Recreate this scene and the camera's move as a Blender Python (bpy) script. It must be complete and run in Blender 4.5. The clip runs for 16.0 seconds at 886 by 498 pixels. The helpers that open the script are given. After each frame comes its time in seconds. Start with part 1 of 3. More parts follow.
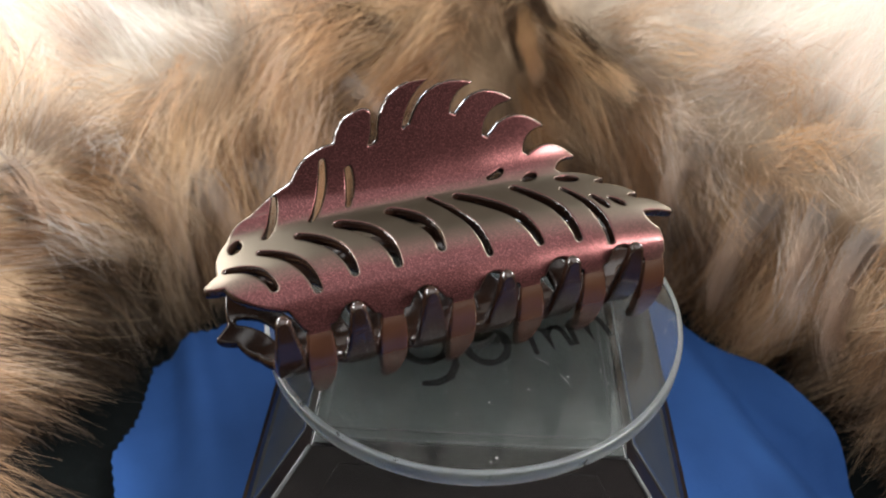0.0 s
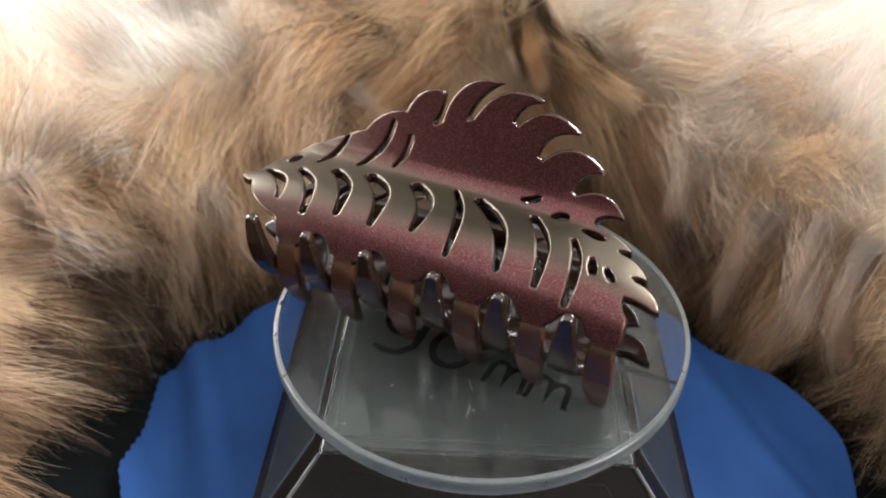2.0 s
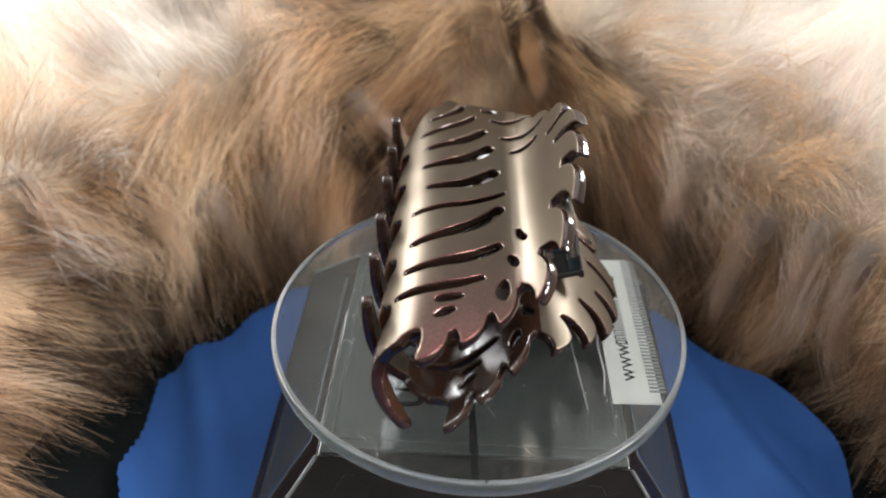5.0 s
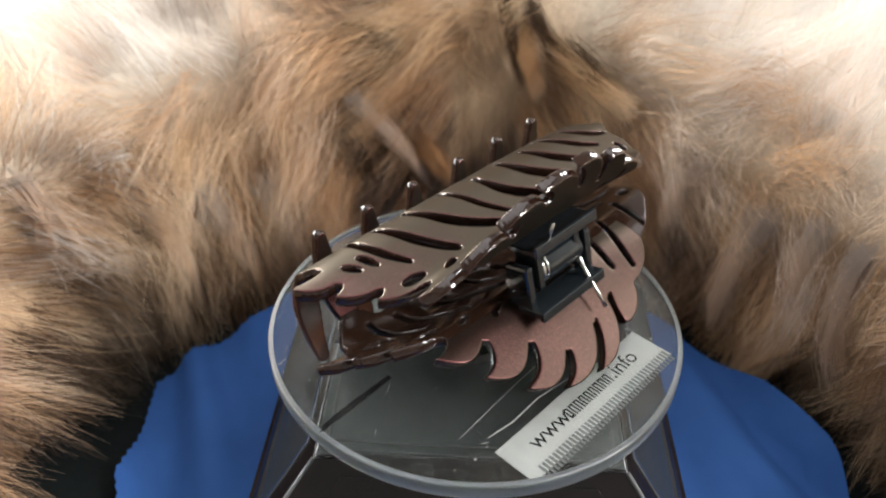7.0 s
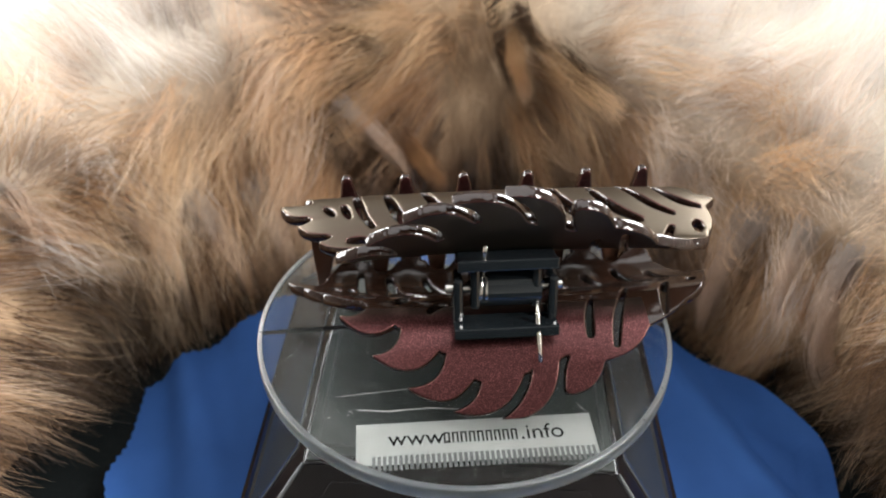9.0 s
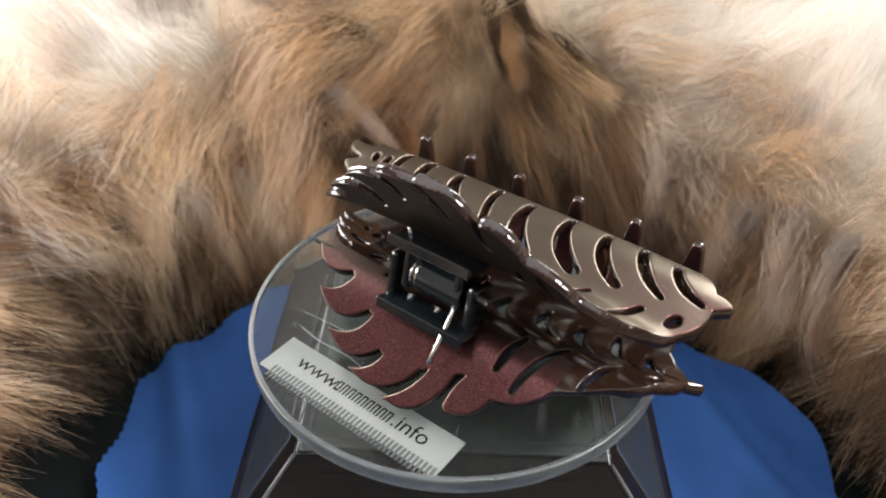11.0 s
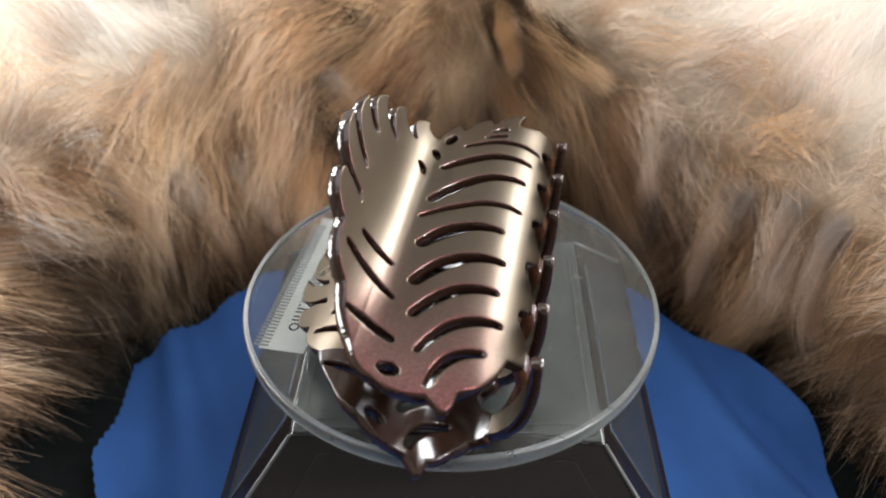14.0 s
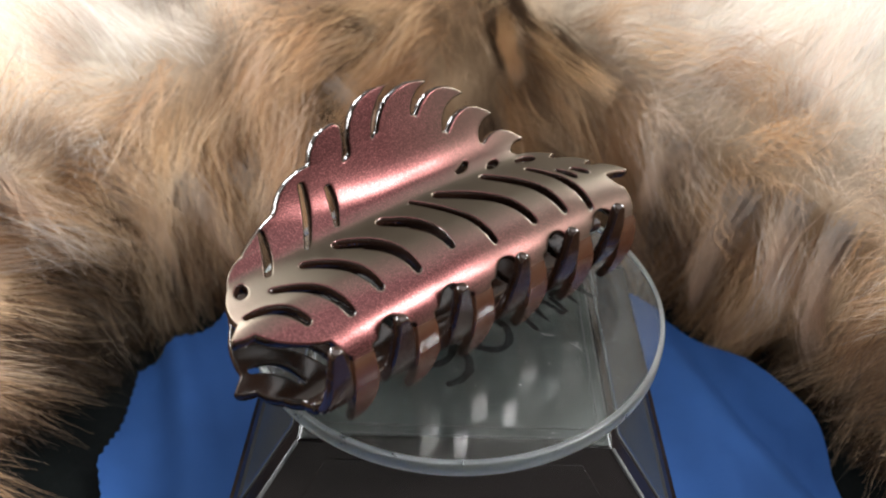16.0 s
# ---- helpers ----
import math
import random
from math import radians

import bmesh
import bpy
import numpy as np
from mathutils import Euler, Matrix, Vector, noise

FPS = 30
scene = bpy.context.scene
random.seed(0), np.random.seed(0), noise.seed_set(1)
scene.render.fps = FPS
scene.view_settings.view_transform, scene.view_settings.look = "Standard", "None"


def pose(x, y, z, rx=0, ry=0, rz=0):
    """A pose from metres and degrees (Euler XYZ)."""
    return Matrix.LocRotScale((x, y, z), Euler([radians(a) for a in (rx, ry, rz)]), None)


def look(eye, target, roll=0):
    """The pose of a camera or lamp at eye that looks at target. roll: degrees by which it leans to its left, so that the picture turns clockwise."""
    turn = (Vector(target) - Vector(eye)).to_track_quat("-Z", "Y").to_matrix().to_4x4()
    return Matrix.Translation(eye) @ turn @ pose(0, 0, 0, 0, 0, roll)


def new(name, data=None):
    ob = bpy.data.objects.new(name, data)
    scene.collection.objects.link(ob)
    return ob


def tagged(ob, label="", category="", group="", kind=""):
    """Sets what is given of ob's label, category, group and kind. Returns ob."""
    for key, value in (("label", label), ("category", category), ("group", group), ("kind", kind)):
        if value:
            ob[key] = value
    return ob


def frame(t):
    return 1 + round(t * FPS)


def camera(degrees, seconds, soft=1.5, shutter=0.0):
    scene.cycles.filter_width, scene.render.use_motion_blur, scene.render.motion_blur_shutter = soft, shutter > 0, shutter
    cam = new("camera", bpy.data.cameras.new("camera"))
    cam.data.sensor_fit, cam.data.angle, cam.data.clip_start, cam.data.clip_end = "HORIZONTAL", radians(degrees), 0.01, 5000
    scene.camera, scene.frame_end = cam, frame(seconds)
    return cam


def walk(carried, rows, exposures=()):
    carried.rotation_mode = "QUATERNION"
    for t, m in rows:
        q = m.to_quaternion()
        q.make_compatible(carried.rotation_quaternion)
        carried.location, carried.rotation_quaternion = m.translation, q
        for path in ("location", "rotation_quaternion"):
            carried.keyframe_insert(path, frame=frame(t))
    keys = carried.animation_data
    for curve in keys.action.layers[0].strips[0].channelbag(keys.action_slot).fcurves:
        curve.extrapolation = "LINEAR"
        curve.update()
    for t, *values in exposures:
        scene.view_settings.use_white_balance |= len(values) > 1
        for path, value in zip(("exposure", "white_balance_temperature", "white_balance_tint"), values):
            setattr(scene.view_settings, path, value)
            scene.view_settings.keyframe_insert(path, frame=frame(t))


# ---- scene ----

MM = 0.001
cam = camera(58.77, 16.0, soft=2.0)
cam.data.dof.use_dof, cam.data.dof.focus_distance, cam.data.dof.aperture_fstop = True, 0.150, 17.0

# seconds, eye in millimetres, heading and pitch in degrees
PATH = [
    (0, -0.3, -126.7, 117.3, -2.81, -38.50), (0.5, -0.7, -126.4, 117.3, -2.94, -38.34),
    (1, -1.3, -126.5, 117.4, -2.91, -38.28), (1.5, -1.9, -127.0, 117.6, -2.83, -38.05),
    (2, -2.1, -127.2, 117.8, -2.75, -37.89), (2.5, -2.0, -127.2, 117.9, -2.70, -37.80),
    (3, -2.0, -127.4, 118.0, -2.80, -37.85), (3.5, -2.1, -127.7, 118.1, -2.75, -37.76),
    (4, -1.9, -127.9, 118.1, -2.62, -37.72), (4.8, -1.4, -128.0, 118.1, -2.79, -37.60),
    (5.6, -0.8, -128.2, 118.2, -3.00, -37.46), (6.5, -0.4, -128.3, 118.2, -3.10, -37.33),
    (7, -0.5, -128.4, 118.2, -2.88, -37.31), (7.5, -0.6, -128.3, 118.1, -2.42, -37.29),
    (8, -0.5, -128.2, 118.1, -2.25, -37.12), (8.5, -0.3, -128.3, 118.1, -2.20, -37.03),
    (9, 0.1, -128.3, 118.1, -2.13, -37.06), (9.8, 0.7, -127.9, 117.7, -2.08, -37.28),
    (10.6, 1.2, -127.5, 117.2, -2.05, -37.54), (11.5, 1.7, -127.3, 116.7, -2.03, -37.86),
    (12, 1.8, -127.8, 116.5, -2.03, -38.02), (12.5, 1.9, -128.1, 116.3, -1.91, -38.14),
    (13, 1.9, -128.2, 116.0, -1.74, -38.20), (13.5, 1.9, -128.4, 115.9, -1.76, -38.33),
    (14, 2.0, -128.7, 115.8, -1.70, -38.38), (14.5, 1.9, -129.0, 115.6, -1.58, -38.26),
    (15, 1.5, -129.3, 115.5, -1.52, -38.15), (15.5, 0.6, -129.6, 115.4, -1.39, -37.90),
    (16, 0.0, -129.9, 115.5, -1.40, -37.66)]
walk(cam, [(t, pose(x * MM, y * MM, z * MM, 90 + p, 0, -h) @ pose(0, 0, 0, 0, 0, 0.32)) for t, x, y, z, h, p in PATH])

# ---- light: bright windows behind to the left and high to the right ----
world = bpy.data.worlds.new("room_light")
scene.world = world
world.use_nodes = True
bg = world.node_tree.nodes["Background"]
bg.inputs[0].default_value = (1.0, 0.95, 0.88, 1)
bg.inputs[1].default_value = 0.8


def window_light(name, at, to, w, h, watts, colour):
    lamp = bpy.data.lights.new(name, "AREA")
    lamp.shape, lamp.size, lamp.size_y, lamp.energy, lamp.color = "RECTANGLE", w, h, watts, colour
    ob = new(name, lamp)
    ob.matrix_world = look(at, to)
    return ob


window_light("window_light_left", (-1.12, 0.22, 0.30), (0, 0, 0), 0.60, 0.44, 24.0, (0.98, 0.98, 0.98))
window_light("window_light_right", (1.10, -0.40, 0.85), (0, 0, 0), 0.30, 0.36, 30.0, (1.0, 0.98, 0.96))
window_light("window_light_back_left", (-1.00, 1.12, 0.56), (-0.12, 0.12, 0), 0.36, 0.78, 36.0, (0.96, 0.98, 1.0))
window_light("window_light_back_right", (1.00, 1.12, 0.56), (0.12, 0.12, 0), 0.36, 0.78, 47.0, (0.97, 0.98, 1.0))
# unseen overhead fill, added to brighten the fur
window_light("overhead_fill_light", (0.0, 0.20, 1.60), (0.0, 0.19, 0), 2.1, 1.7, 25.0, (0.97, 0.98, 1.0))


# ---- materials ----
def material(name):
    m = bpy.data.materials.new(name)
    m.use_nodes = True
    nt = m.node_tree
    return m, nt, nt.nodes["Principled BSDF"]


def node(nt, kind, **inputs):
    n = nt.nodes.new(kind)
    for key, value in inputs.items():
        n.inputs[key.replace("_", " ")].default_value = value
    return n


def ramp(nt, source, stops):
    n = nt.nodes.new("ShaderNodeValToRGB")
    els = n.color_ramp.elements
    while len(els) < len(stops):
        els.new(0.5)
    for e, (pos, col) in zip(els, stops):
        e.position, e.color = pos, (*col, 1)
    nt.links.new(source, n.inputs[0])
    return n.outputs[0]


def noise_tex(nt, scale, detail=4.0, rough=0.55, stretch=None):
    co = nt.nodes.new("ShaderNodeTexCoord")
    n = node(nt, "ShaderNodeTexNoise", Scale=scale, Detail=detail, Roughness=rough)
    if stretch:
        mp = nt.nodes.new("ShaderNodeMapping")
        mp.inputs["Scale"].default_value = stretch
        nt.links.new(co.outputs["Object"], mp.inputs[0])
        nt.links.new(mp.outputs[0], n.inputs["Vector"])
    else:
        nt.links.new(co.outputs["Object"], n.inputs["Vector"])
    return n.outputs["Fac"]


def bump(nt, b, source, strength, distance):
    n = node(nt, "ShaderNodeBump", Strength=strength, Distance=distance)
    nt.links.new(source, n.inputs["Height"])
    nt.links.new(n.outputs[0], b.inputs["Normal"])


def pearl_material():
    """Pearlescent lacquer over dark plastic; the moulded rims stay bare and dark."""
    m, nt, b = material("pearl_lacquer")
    uv = nt.nodes.new("ShaderNodeUVMap")
    sep = nt.nodes.new("ShaderNodeSeparateXYZ")
    nt.links.new(uv.outputs[0], sep.inputs[0])
    mask = nt.nodes.new("ShaderNodeMapRange")
    mask.interpolation_type = "SMOOTHSTEP"
    mask.inputs["From Min"].default_value, mask.inputs["From Max"].default_value = 0.20, 0.30
    nt.links.new(sep.outputs[0], mask.inputs[0])
    flake = noise_tex(nt, 5200, 1.0)
    cloud = noise_tex(nt, 60, 3.0)
    tone = ramp(nt, flake, [(0.30, (0.044, 0.0140, 0.0140)), (0.50, (0.062, 0.0205, 0.0198)), (0.80, (0.24, 0.088, 0.088))])
    tone2 = ramp(nt, cloud, [(0.3, (0.86, 0.86, 0.86)), (0.7, (1.0, 1.0, 1.0))])
    mul = nt.nodes.new("ShaderNodeMix")
    mul.data_type, mul.blend_type = "RGBA", "MULTIPLY"
    mul.inputs[0].default_value = 1
    nt.links.new(tone, mul.inputs[6])
    nt.links.new(tone2, mul.inputs[7])
    mix = nt.nodes.new("ShaderNodeMix")
    mix.data_type = "RGBA"
    mix.inputs[6].default_value = (0.016, 0.0075, 0.005, 1)
    nt.links.new(mask.outputs[0], mix.inputs[0])
    nt.links.new(mul.outputs[2], mix.inputs[7])
    nt.links.new(mix.outputs[2], b.inputs["Base Color"])
    metal = nt.nodes.new("ShaderNodeMath")
    metal.operation = "MULTIPLY"
    metal.inputs[1].default_value = 0.87
    nt.links.new(mask.outputs[0], metal.inputs[0])
    nt.links.new(metal.outputs[0], b.inputs["Metallic"])
    rough = nt.nodes.new("ShaderNodeMapRange")
    rough.inputs["To Min"].default_value, rough.inputs["To Max"].default_value = 0.08, 0.30
    nt.links.new(mask.outputs[0], rough.inputs[0])
    nt.links.new(rough.outputs[0], b.inputs["Roughness"])
    b.inputs["Coat Weight"].default_value = 0.08
    b.inputs["Coat Roughness"].default_value = 0.08
    bump(nt, b, noise_tex(nt, 900, 2.0), 0.05, 0.0002)
    # satin pearl gloss that gains at a slant
    pearl = nt.nodes.new("ShaderNodeBsdfGlossy")
    pearl.inputs["Color"].default_value = (0.116, 0.098, 0.075, 1)
    pearl.inputs["Roughness"].default_value = 0.39
    slant = node(nt, "ShaderNodeLayerWeight", Blend=0.42)
    gain = nt.nodes.new("ShaderNodeMapRange")
    gain.inputs["From Min"].default_value, gain.inputs["From Max"].default_value, gain.inputs["To Max"].default_value = 0.11, 0.36, 0.94
    nt.links.new(slant.outputs["Facing"], gain.inputs[0])
    only = nt.nodes.new("ShaderNodeMath")
    only.operation = "MULTIPLY"
    nt.links.new(gain.outputs[0], only.inputs[0])
    nt.links.new(mask.outputs[0], only.inputs[1])
    mixs = nt.nodes.new("ShaderNodeMixShader")
    nt.links.new(only.outputs[0], mixs.inputs[0])
    nt.links.new(b.outputs[0], mixs.inputs[1])
    nt.links.new(pearl.outputs[0], mixs.inputs[2])
    nt.links.new(mixs.outputs[0], nt.nodes["Material Output"].inputs[0])
    return m


def plastic_material(name, col, rough, coat=0.5):
    m, nt, b = material(name)
    tone = ramp(nt, noise_tex(nt, 140, 4.0), [(0.3, tuple(c * 0.8 for c in col)), (0.7, col)])
    nt.links.new(tone, b.inputs["Base Color"])
    rr = nt.nodes.new("ShaderNodeMapRange")
    rr.inputs["To Min"].default_value, rr.inputs["To Max"].default_value = rough * 0.7, rough * 1.5
    nt.links.new(noise_tex(nt, 400, 5.0, 0.7), rr.inputs[0])
    nt.links.new(rr.outputs[0], b.inputs["Roughness"])
    b.inputs["Coat Weight"].default_value = coat
    b.inputs["Coat Roughness"].default_value = 0.05
    return m


def acrylic_material(name="clear_acrylic", tint=(0.93, 0.96, 0.95), rough=0.02, veil=(0.004, 0.020)):
    m, nt, b = material(name)
    b.inputs["Base Color"].default_value = (*tint, 1)
    b.inputs["Transmission Weight"].default_value = 1.0
    b.inputs["IOR"].default_value = 1.49
    rr = nt.nodes.new("ShaderNodeMapRange")
    rr.inputs["To Min"].default_value, rr.inputs["To Max"].default_value = rough * 0.4, rough * 2.2
    nt.links.new(noise_tex(nt, 120, 6.0, 0.7), rr.inputs[0])
    nt.links.new(rr.outputs[0], b.inputs["Roughness"])
    # thin grey film: pale reflections put into the disc, milkiness in the rim
    haze = nt.nodes.new("ShaderNodeBsdfDiffuse")
    haze.inputs[0].default_value = (0.50, 0.53, 0.51, 1)
    amount = nt.nodes.new("ShaderNodeMapRange")
    amount.inputs["To Min"].default_value, amount.inputs["To Max"].default_value = veil
    nt.links.new(noise_tex(nt, 45, 5.0, 0.65), amount.inputs[0])
    mix = nt.nodes.new("ShaderNodeMixShader")
    nt.links.new(amount.outputs[0], mix.inputs[0])
    nt.links.new(b.outputs[0], mix.inputs[1])
    nt.links.new(haze.outputs[0], mix.inputs[2])
    nt.links.new(mix.outputs[0], nt.nodes["Material Output"].inputs[0])
    return m


def cloth_material():
    m, nt, b = material("blue_cloth")
    tone = ramp(nt, noise_tex(nt, 25, 5.0), [(0.3, (0.014, 0.051, 0.168)), (0.7, (0.021, 0.073, 0.230))])
    nt.links.new(tone, b.inputs["Base Color"])
    b.inputs["Roughness"].default_value = 0.85
    b.inputs["Specular IOR Level"].default_value = 0.2
    bump(nt, b, noise_tex(nt, 2200, 2.0), 0.25, 0.0003)
    return m


def fur_material():
    m, nt, b = material("fur_hair")
    uv = nt.nodes.new("ShaderNodeUVMap")
    uv.uv_map = "UVMap"
    sep = nt.nodes.new("ShaderNodeSeparateXYZ")
    nt.links.new(uv.outputs[0], sep.inputs[0])
    # along the hair: brown wool at the root, golden middle, pale tip
    # the root colour is also darkened as shade between the locks
    along = ramp(nt, sep.outputs[0], [(0.0, (0.09, 0.056, 0.034)), (0.30, (0.34, 0.230, 0.136)), (0.70, (0.61, 0.470, 0.322)), (1.0, (0.78, 0.70, 0.585))])
    patch = ramp(nt, noise_tex(nt, 13, 3.0), [(0.35, (0.46, 0.32, 0.24)), (0.48, (0.90, 0.74, 0.61)), (0.64, (1.12, 1.06, 0.97))])
    # low end serves dark guard hair and the shade toned in low down
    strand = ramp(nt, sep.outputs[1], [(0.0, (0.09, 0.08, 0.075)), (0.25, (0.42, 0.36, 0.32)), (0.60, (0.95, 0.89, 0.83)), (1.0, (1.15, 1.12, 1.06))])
    out = along
    for other in (patch, strand):
        mul = nt.nodes.new("ShaderNodeMix")
        mul.data_type, mul.blend_type = "RGBA", "MULTIPLY"
        mul.inputs[0].default_value = 1
        nt.links.new(out, mul.inputs[6])
        nt.links.new(other, mul.inputs[7])
        out = mul.outputs[2]
    marks = nt.nodes.new("ShaderNodeUVMap")
    marks.uv_map = "Marks"
    sep2 = nt.nodes.new("ShaderNodeSeparateXYZ")
    nt.links.new(marks.outputs[0], sep2.inputs[0])
    cream = nt.nodes.new("ShaderNodeMix")
    cream.data_type = "RGBA"
    cream.inputs[7].default_value = (0.74, 0.72, 0.69, 1)
    nt.links.new(sep2.outputs[0], cream.inputs[0])
    nt.links.new(out, cream.inputs[6])
    out = cream.outputs[2]
    nt.links.new(out, b.inputs["Base Color"])
    b.inputs["Roughness"].default_value = 0.75
    b.inputs["Specular IOR Level"].default_value = 0.18
    trans = nt.nodes.new("ShaderNodeBsdfTranslucent")
    nt.links.new(out, trans.inputs[0])
    mix = nt.nodes.new("ShaderNodeMixShader")
    mix.inputs[0].default_value = 0.45
    nt.links.new(b.outputs[0], mix.inputs[1])
    nt.links.new(trans.outputs[0], mix.inputs[2])
    nt.links.new(mix.outputs[0], nt.nodes["Material Output"].inputs[0])
    return m


def underfur_material():
    """Dense soft wool below the guard hair, in faint streaks."""
    m, nt, b = material("underfur_wool")
    big = ramp(nt, noise_tex(nt, 13, 3.0), [(0.33, (0.20, 0.125, 0.078)), (0.47, (0.34, 0.235, 0.150)), (0.66, (0.46, 0.345, 0.235))])
    fine = ramp(nt, noise_tex(nt, 160, 6.0, 0.7, (1.0, 1.0, 0.25)), [(0.3, (0.6, 0.57, 0.54)), (0.7, (1.1, 1.08, 1.05))])
    mul = nt.nodes.new("ShaderNodeMix")
    mul.data_type, mul.blend_type = "RGBA", "MULTIPLY"
    mul.inputs[0].default_value = 1
    nt.links.new(big, mul.inputs[6])
    nt.links.new(fine, mul.inputs[7])
    marks = nt.nodes.new("ShaderNodeUVMap")
    marks.uv_map = "Marks"
    sep = nt.nodes.new("ShaderNodeSeparateXYZ")
    nt.links.new(marks.outputs[0], sep.inputs[0])
    cream = nt.nodes.new("ShaderNodeMix")
    cream.data_type = "RGBA"
    cream.inputs[7].default_value = (0.64, 0.59, 0.51, 1)
    nt.links.new(sep.outputs[0], cream.inputs[0])
    nt.links.new(mul.outputs[2], cream.inputs[6])
    nt.links.new(cream.outputs[2], b.inputs["Base Color"])
    b.inputs["Roughness"].default_value = 1.0
    b.inputs["Specular IOR Level"].default_value = 0.1
    bump(nt, b, noise_tex(nt, 220, 6.0, 0.7, (1.0, 1.0, 0.3)), 0.6, 0.002)
    return m


PEARL = pearl_material()
BARE = plastic_material("bare_amber_plastic", (0.020, 0.0095, 0.006), 0.14, 0.0)
AMBER = plastic_material("amber_brown_plastic", (0.054, 0.022, 0.0122), 0.20, 0.0)
BLACK = plastic_material("black_plastic", (0.010, 0.013, 0.015), 0.07, 0.4)
DARK = plastic_material("smoky_black_plastic", (0.009, 0.007, 0.007), 0.12, 0.05)
SMOKE = plastic_material("smoky_grey_plastic", (0.024, 0.027, 0.030), 0.2, 0.1)
GREY = plastic_material("solar_panel_grey", (0.068, 0.076, 0.074), 0.5, 0.0)
# for edges that catch the light: their glint is put into this grey
EDGE = plastic_material("edge_glint_plastic", (0.075, 0.078, 0.078), 0.38, 0.1)
ACRYLIC = acrylic_material()
FROST = acrylic_material("milky_acrylic", (0.86, 0.90, 0.91), 0.26, (0.01, 0.09))
CLOTH = cloth_material()
FUR = fur_material()
SKIN = underfur_material()
PAPER = plastic_material("white_paper", (0.66, 0.65, 0.63), 0.7, 0.0)
LINING = plastic_material("dark_lining", (0.0045, 0.0060, 0.0062), 0.9, 0.0)
DUST = plastic_material("grey_dust", (0.34, 0.34, 0.33), 0.8, 0.0)
INK = plastic_material("black_ink", (0.008, 0.009, 0.010), 0.6, 0.0)
GREYINK = plastic_material("grey_ink", (0.22, 0.22, 0.22), 0.6, 0.0)
# ink bonded to the acrylic and the matt panel have hardly any sheen
for _m, _level in ((INK, 0.0), (GREY, 0.15), (DARK, 0.3), (LINING, 0.1)):
    _m.node_tree.nodes["Principled BSDF"].inputs["Specular IOR Level"].default_value = _level
STEEL, _nt, _b = material("spring_steel")
_b.inputs["Metallic"].default_value, _b.inputs["Roughness"].default_value = 1.0, 0.2
_b.inputs["Base Color"].default_value = (0.62, 0.60, 0.56, 1)
WALL = plastic_material("wall_paint", (0.26, 0.25, 0.235), 0.8, 0.0)
TABLE = plastic_material("white_table", (0.80, 0.79, 0.76), 0.5, 0.1)


# ---- building helpers ----
def mesh_object(name, verts, faces, mat, parent=None, smooth=False):
    me = bpy.data.meshes.new(name)
    me.from_pydata([tuple(v) for v in verts], [], [tuple(f) for f in faces])
    me.materials.append(mat)
    if smooth:
        me.shade_smooth()
    ob = new(name, me)
    ob.parent = parent
    return ob


def part(name, bm, mat, parent=None, label="", smooth=False):
    me = bpy.data.meshes.new(name)
    bmesh.ops.recalc_face_normals(bm, faces=bm.faces)
    bm.to_mesh(me)
    bm.free()
    me.materials.append(mat)
    if smooth:
        me.shade_smooth()
    ob = new(name, me)
    ob.parent = parent
    if label:
        ob["label"] = label
    return ob


def box_bm(x0, x1, y0, y1, z0, z1, bevel=0.0, seg=2):
    bm = bmesh.new()
    bmesh.ops.create_cube(bm, size=1.0)
    for v in bm.verts:
        v.co = Vector((x0 + (v.co.x + 0.5) * (x1 - x0), y0 + (v.co.y + 0.5) * (y1 - y0), z0 + (v.co.z + 0.5) * (z1 - z0)))
    if bevel:
        bmesh.ops.bevel(bm, geom=list(bm.edges), offset=bevel, segments=seg, affect="EDGES", profile=0.5)
    return bm


def lathe_bm(profile, n=96):
    """A closed turned body from (radius, height) pairs."""
    bm = bmesh.new()
    rings = []
    for r, z in profile:
        if r < 1e-7:
            rings.append([bm.verts.new((0, 0, z))])
        else:
            rings.append([bm.verts.new((r * math.cos(2 * math.pi * k / n), r * math.sin(2 * math.pi * k / n), z)) for k in range(n)])
    for a, b in zip(rings, rings[1:]):
        for k in range(n):
            j = (k + 1) % n
            vs = [a[k], a[j], b[j], b[k]] if len(a) > 1 and len(b) > 1 else ([a[0], b[j], b[k]] if len(a) == 1 else [a[k], a[j], b[0]])
            bm.faces.new(vs)
    return bm


def tube_bm(points, radius, sides=10):
    """A round rod along a line of points, with closed ends."""
    bm = bmesh.new()
    pts = [Vector(p) for p in points]
    rings = []
    for k, p in enumerate(pts):
        d = (pts[min(k + 1, len(pts) - 1)] - pts[max(k - 1, 0)]).normalized()
        a = d.orthogonal().normalized() if k == 0 else (rings_a - d * rings_a.dot(d)).normalized()
        rings_a = a
        c = d.cross(a)
        r = radius[k] if isinstance(radius, (list, tuple)) else radius
        rings.append([bm.verts.new(p + (a * math.cos(2 * math.pi * j / sides) + c * math.sin(2 * math.pi * j / sides)) * r) for j in range(sides)])
    for a, b in zip(rings, rings[1:]):
        for j in range(sides):
            bm.faces.new((a[j], a[(j + 1) % sides], b[(j + 1) % sides], b[j]))
    bm.faces.new(rings[0])
    bm.faces.new(rings[-1])
    return bm


# ---- hair claw ----
TILT = radians(15)       # it leans on its teeth and one handle
TURN = radians(20)       # its length against the disc's zero direction
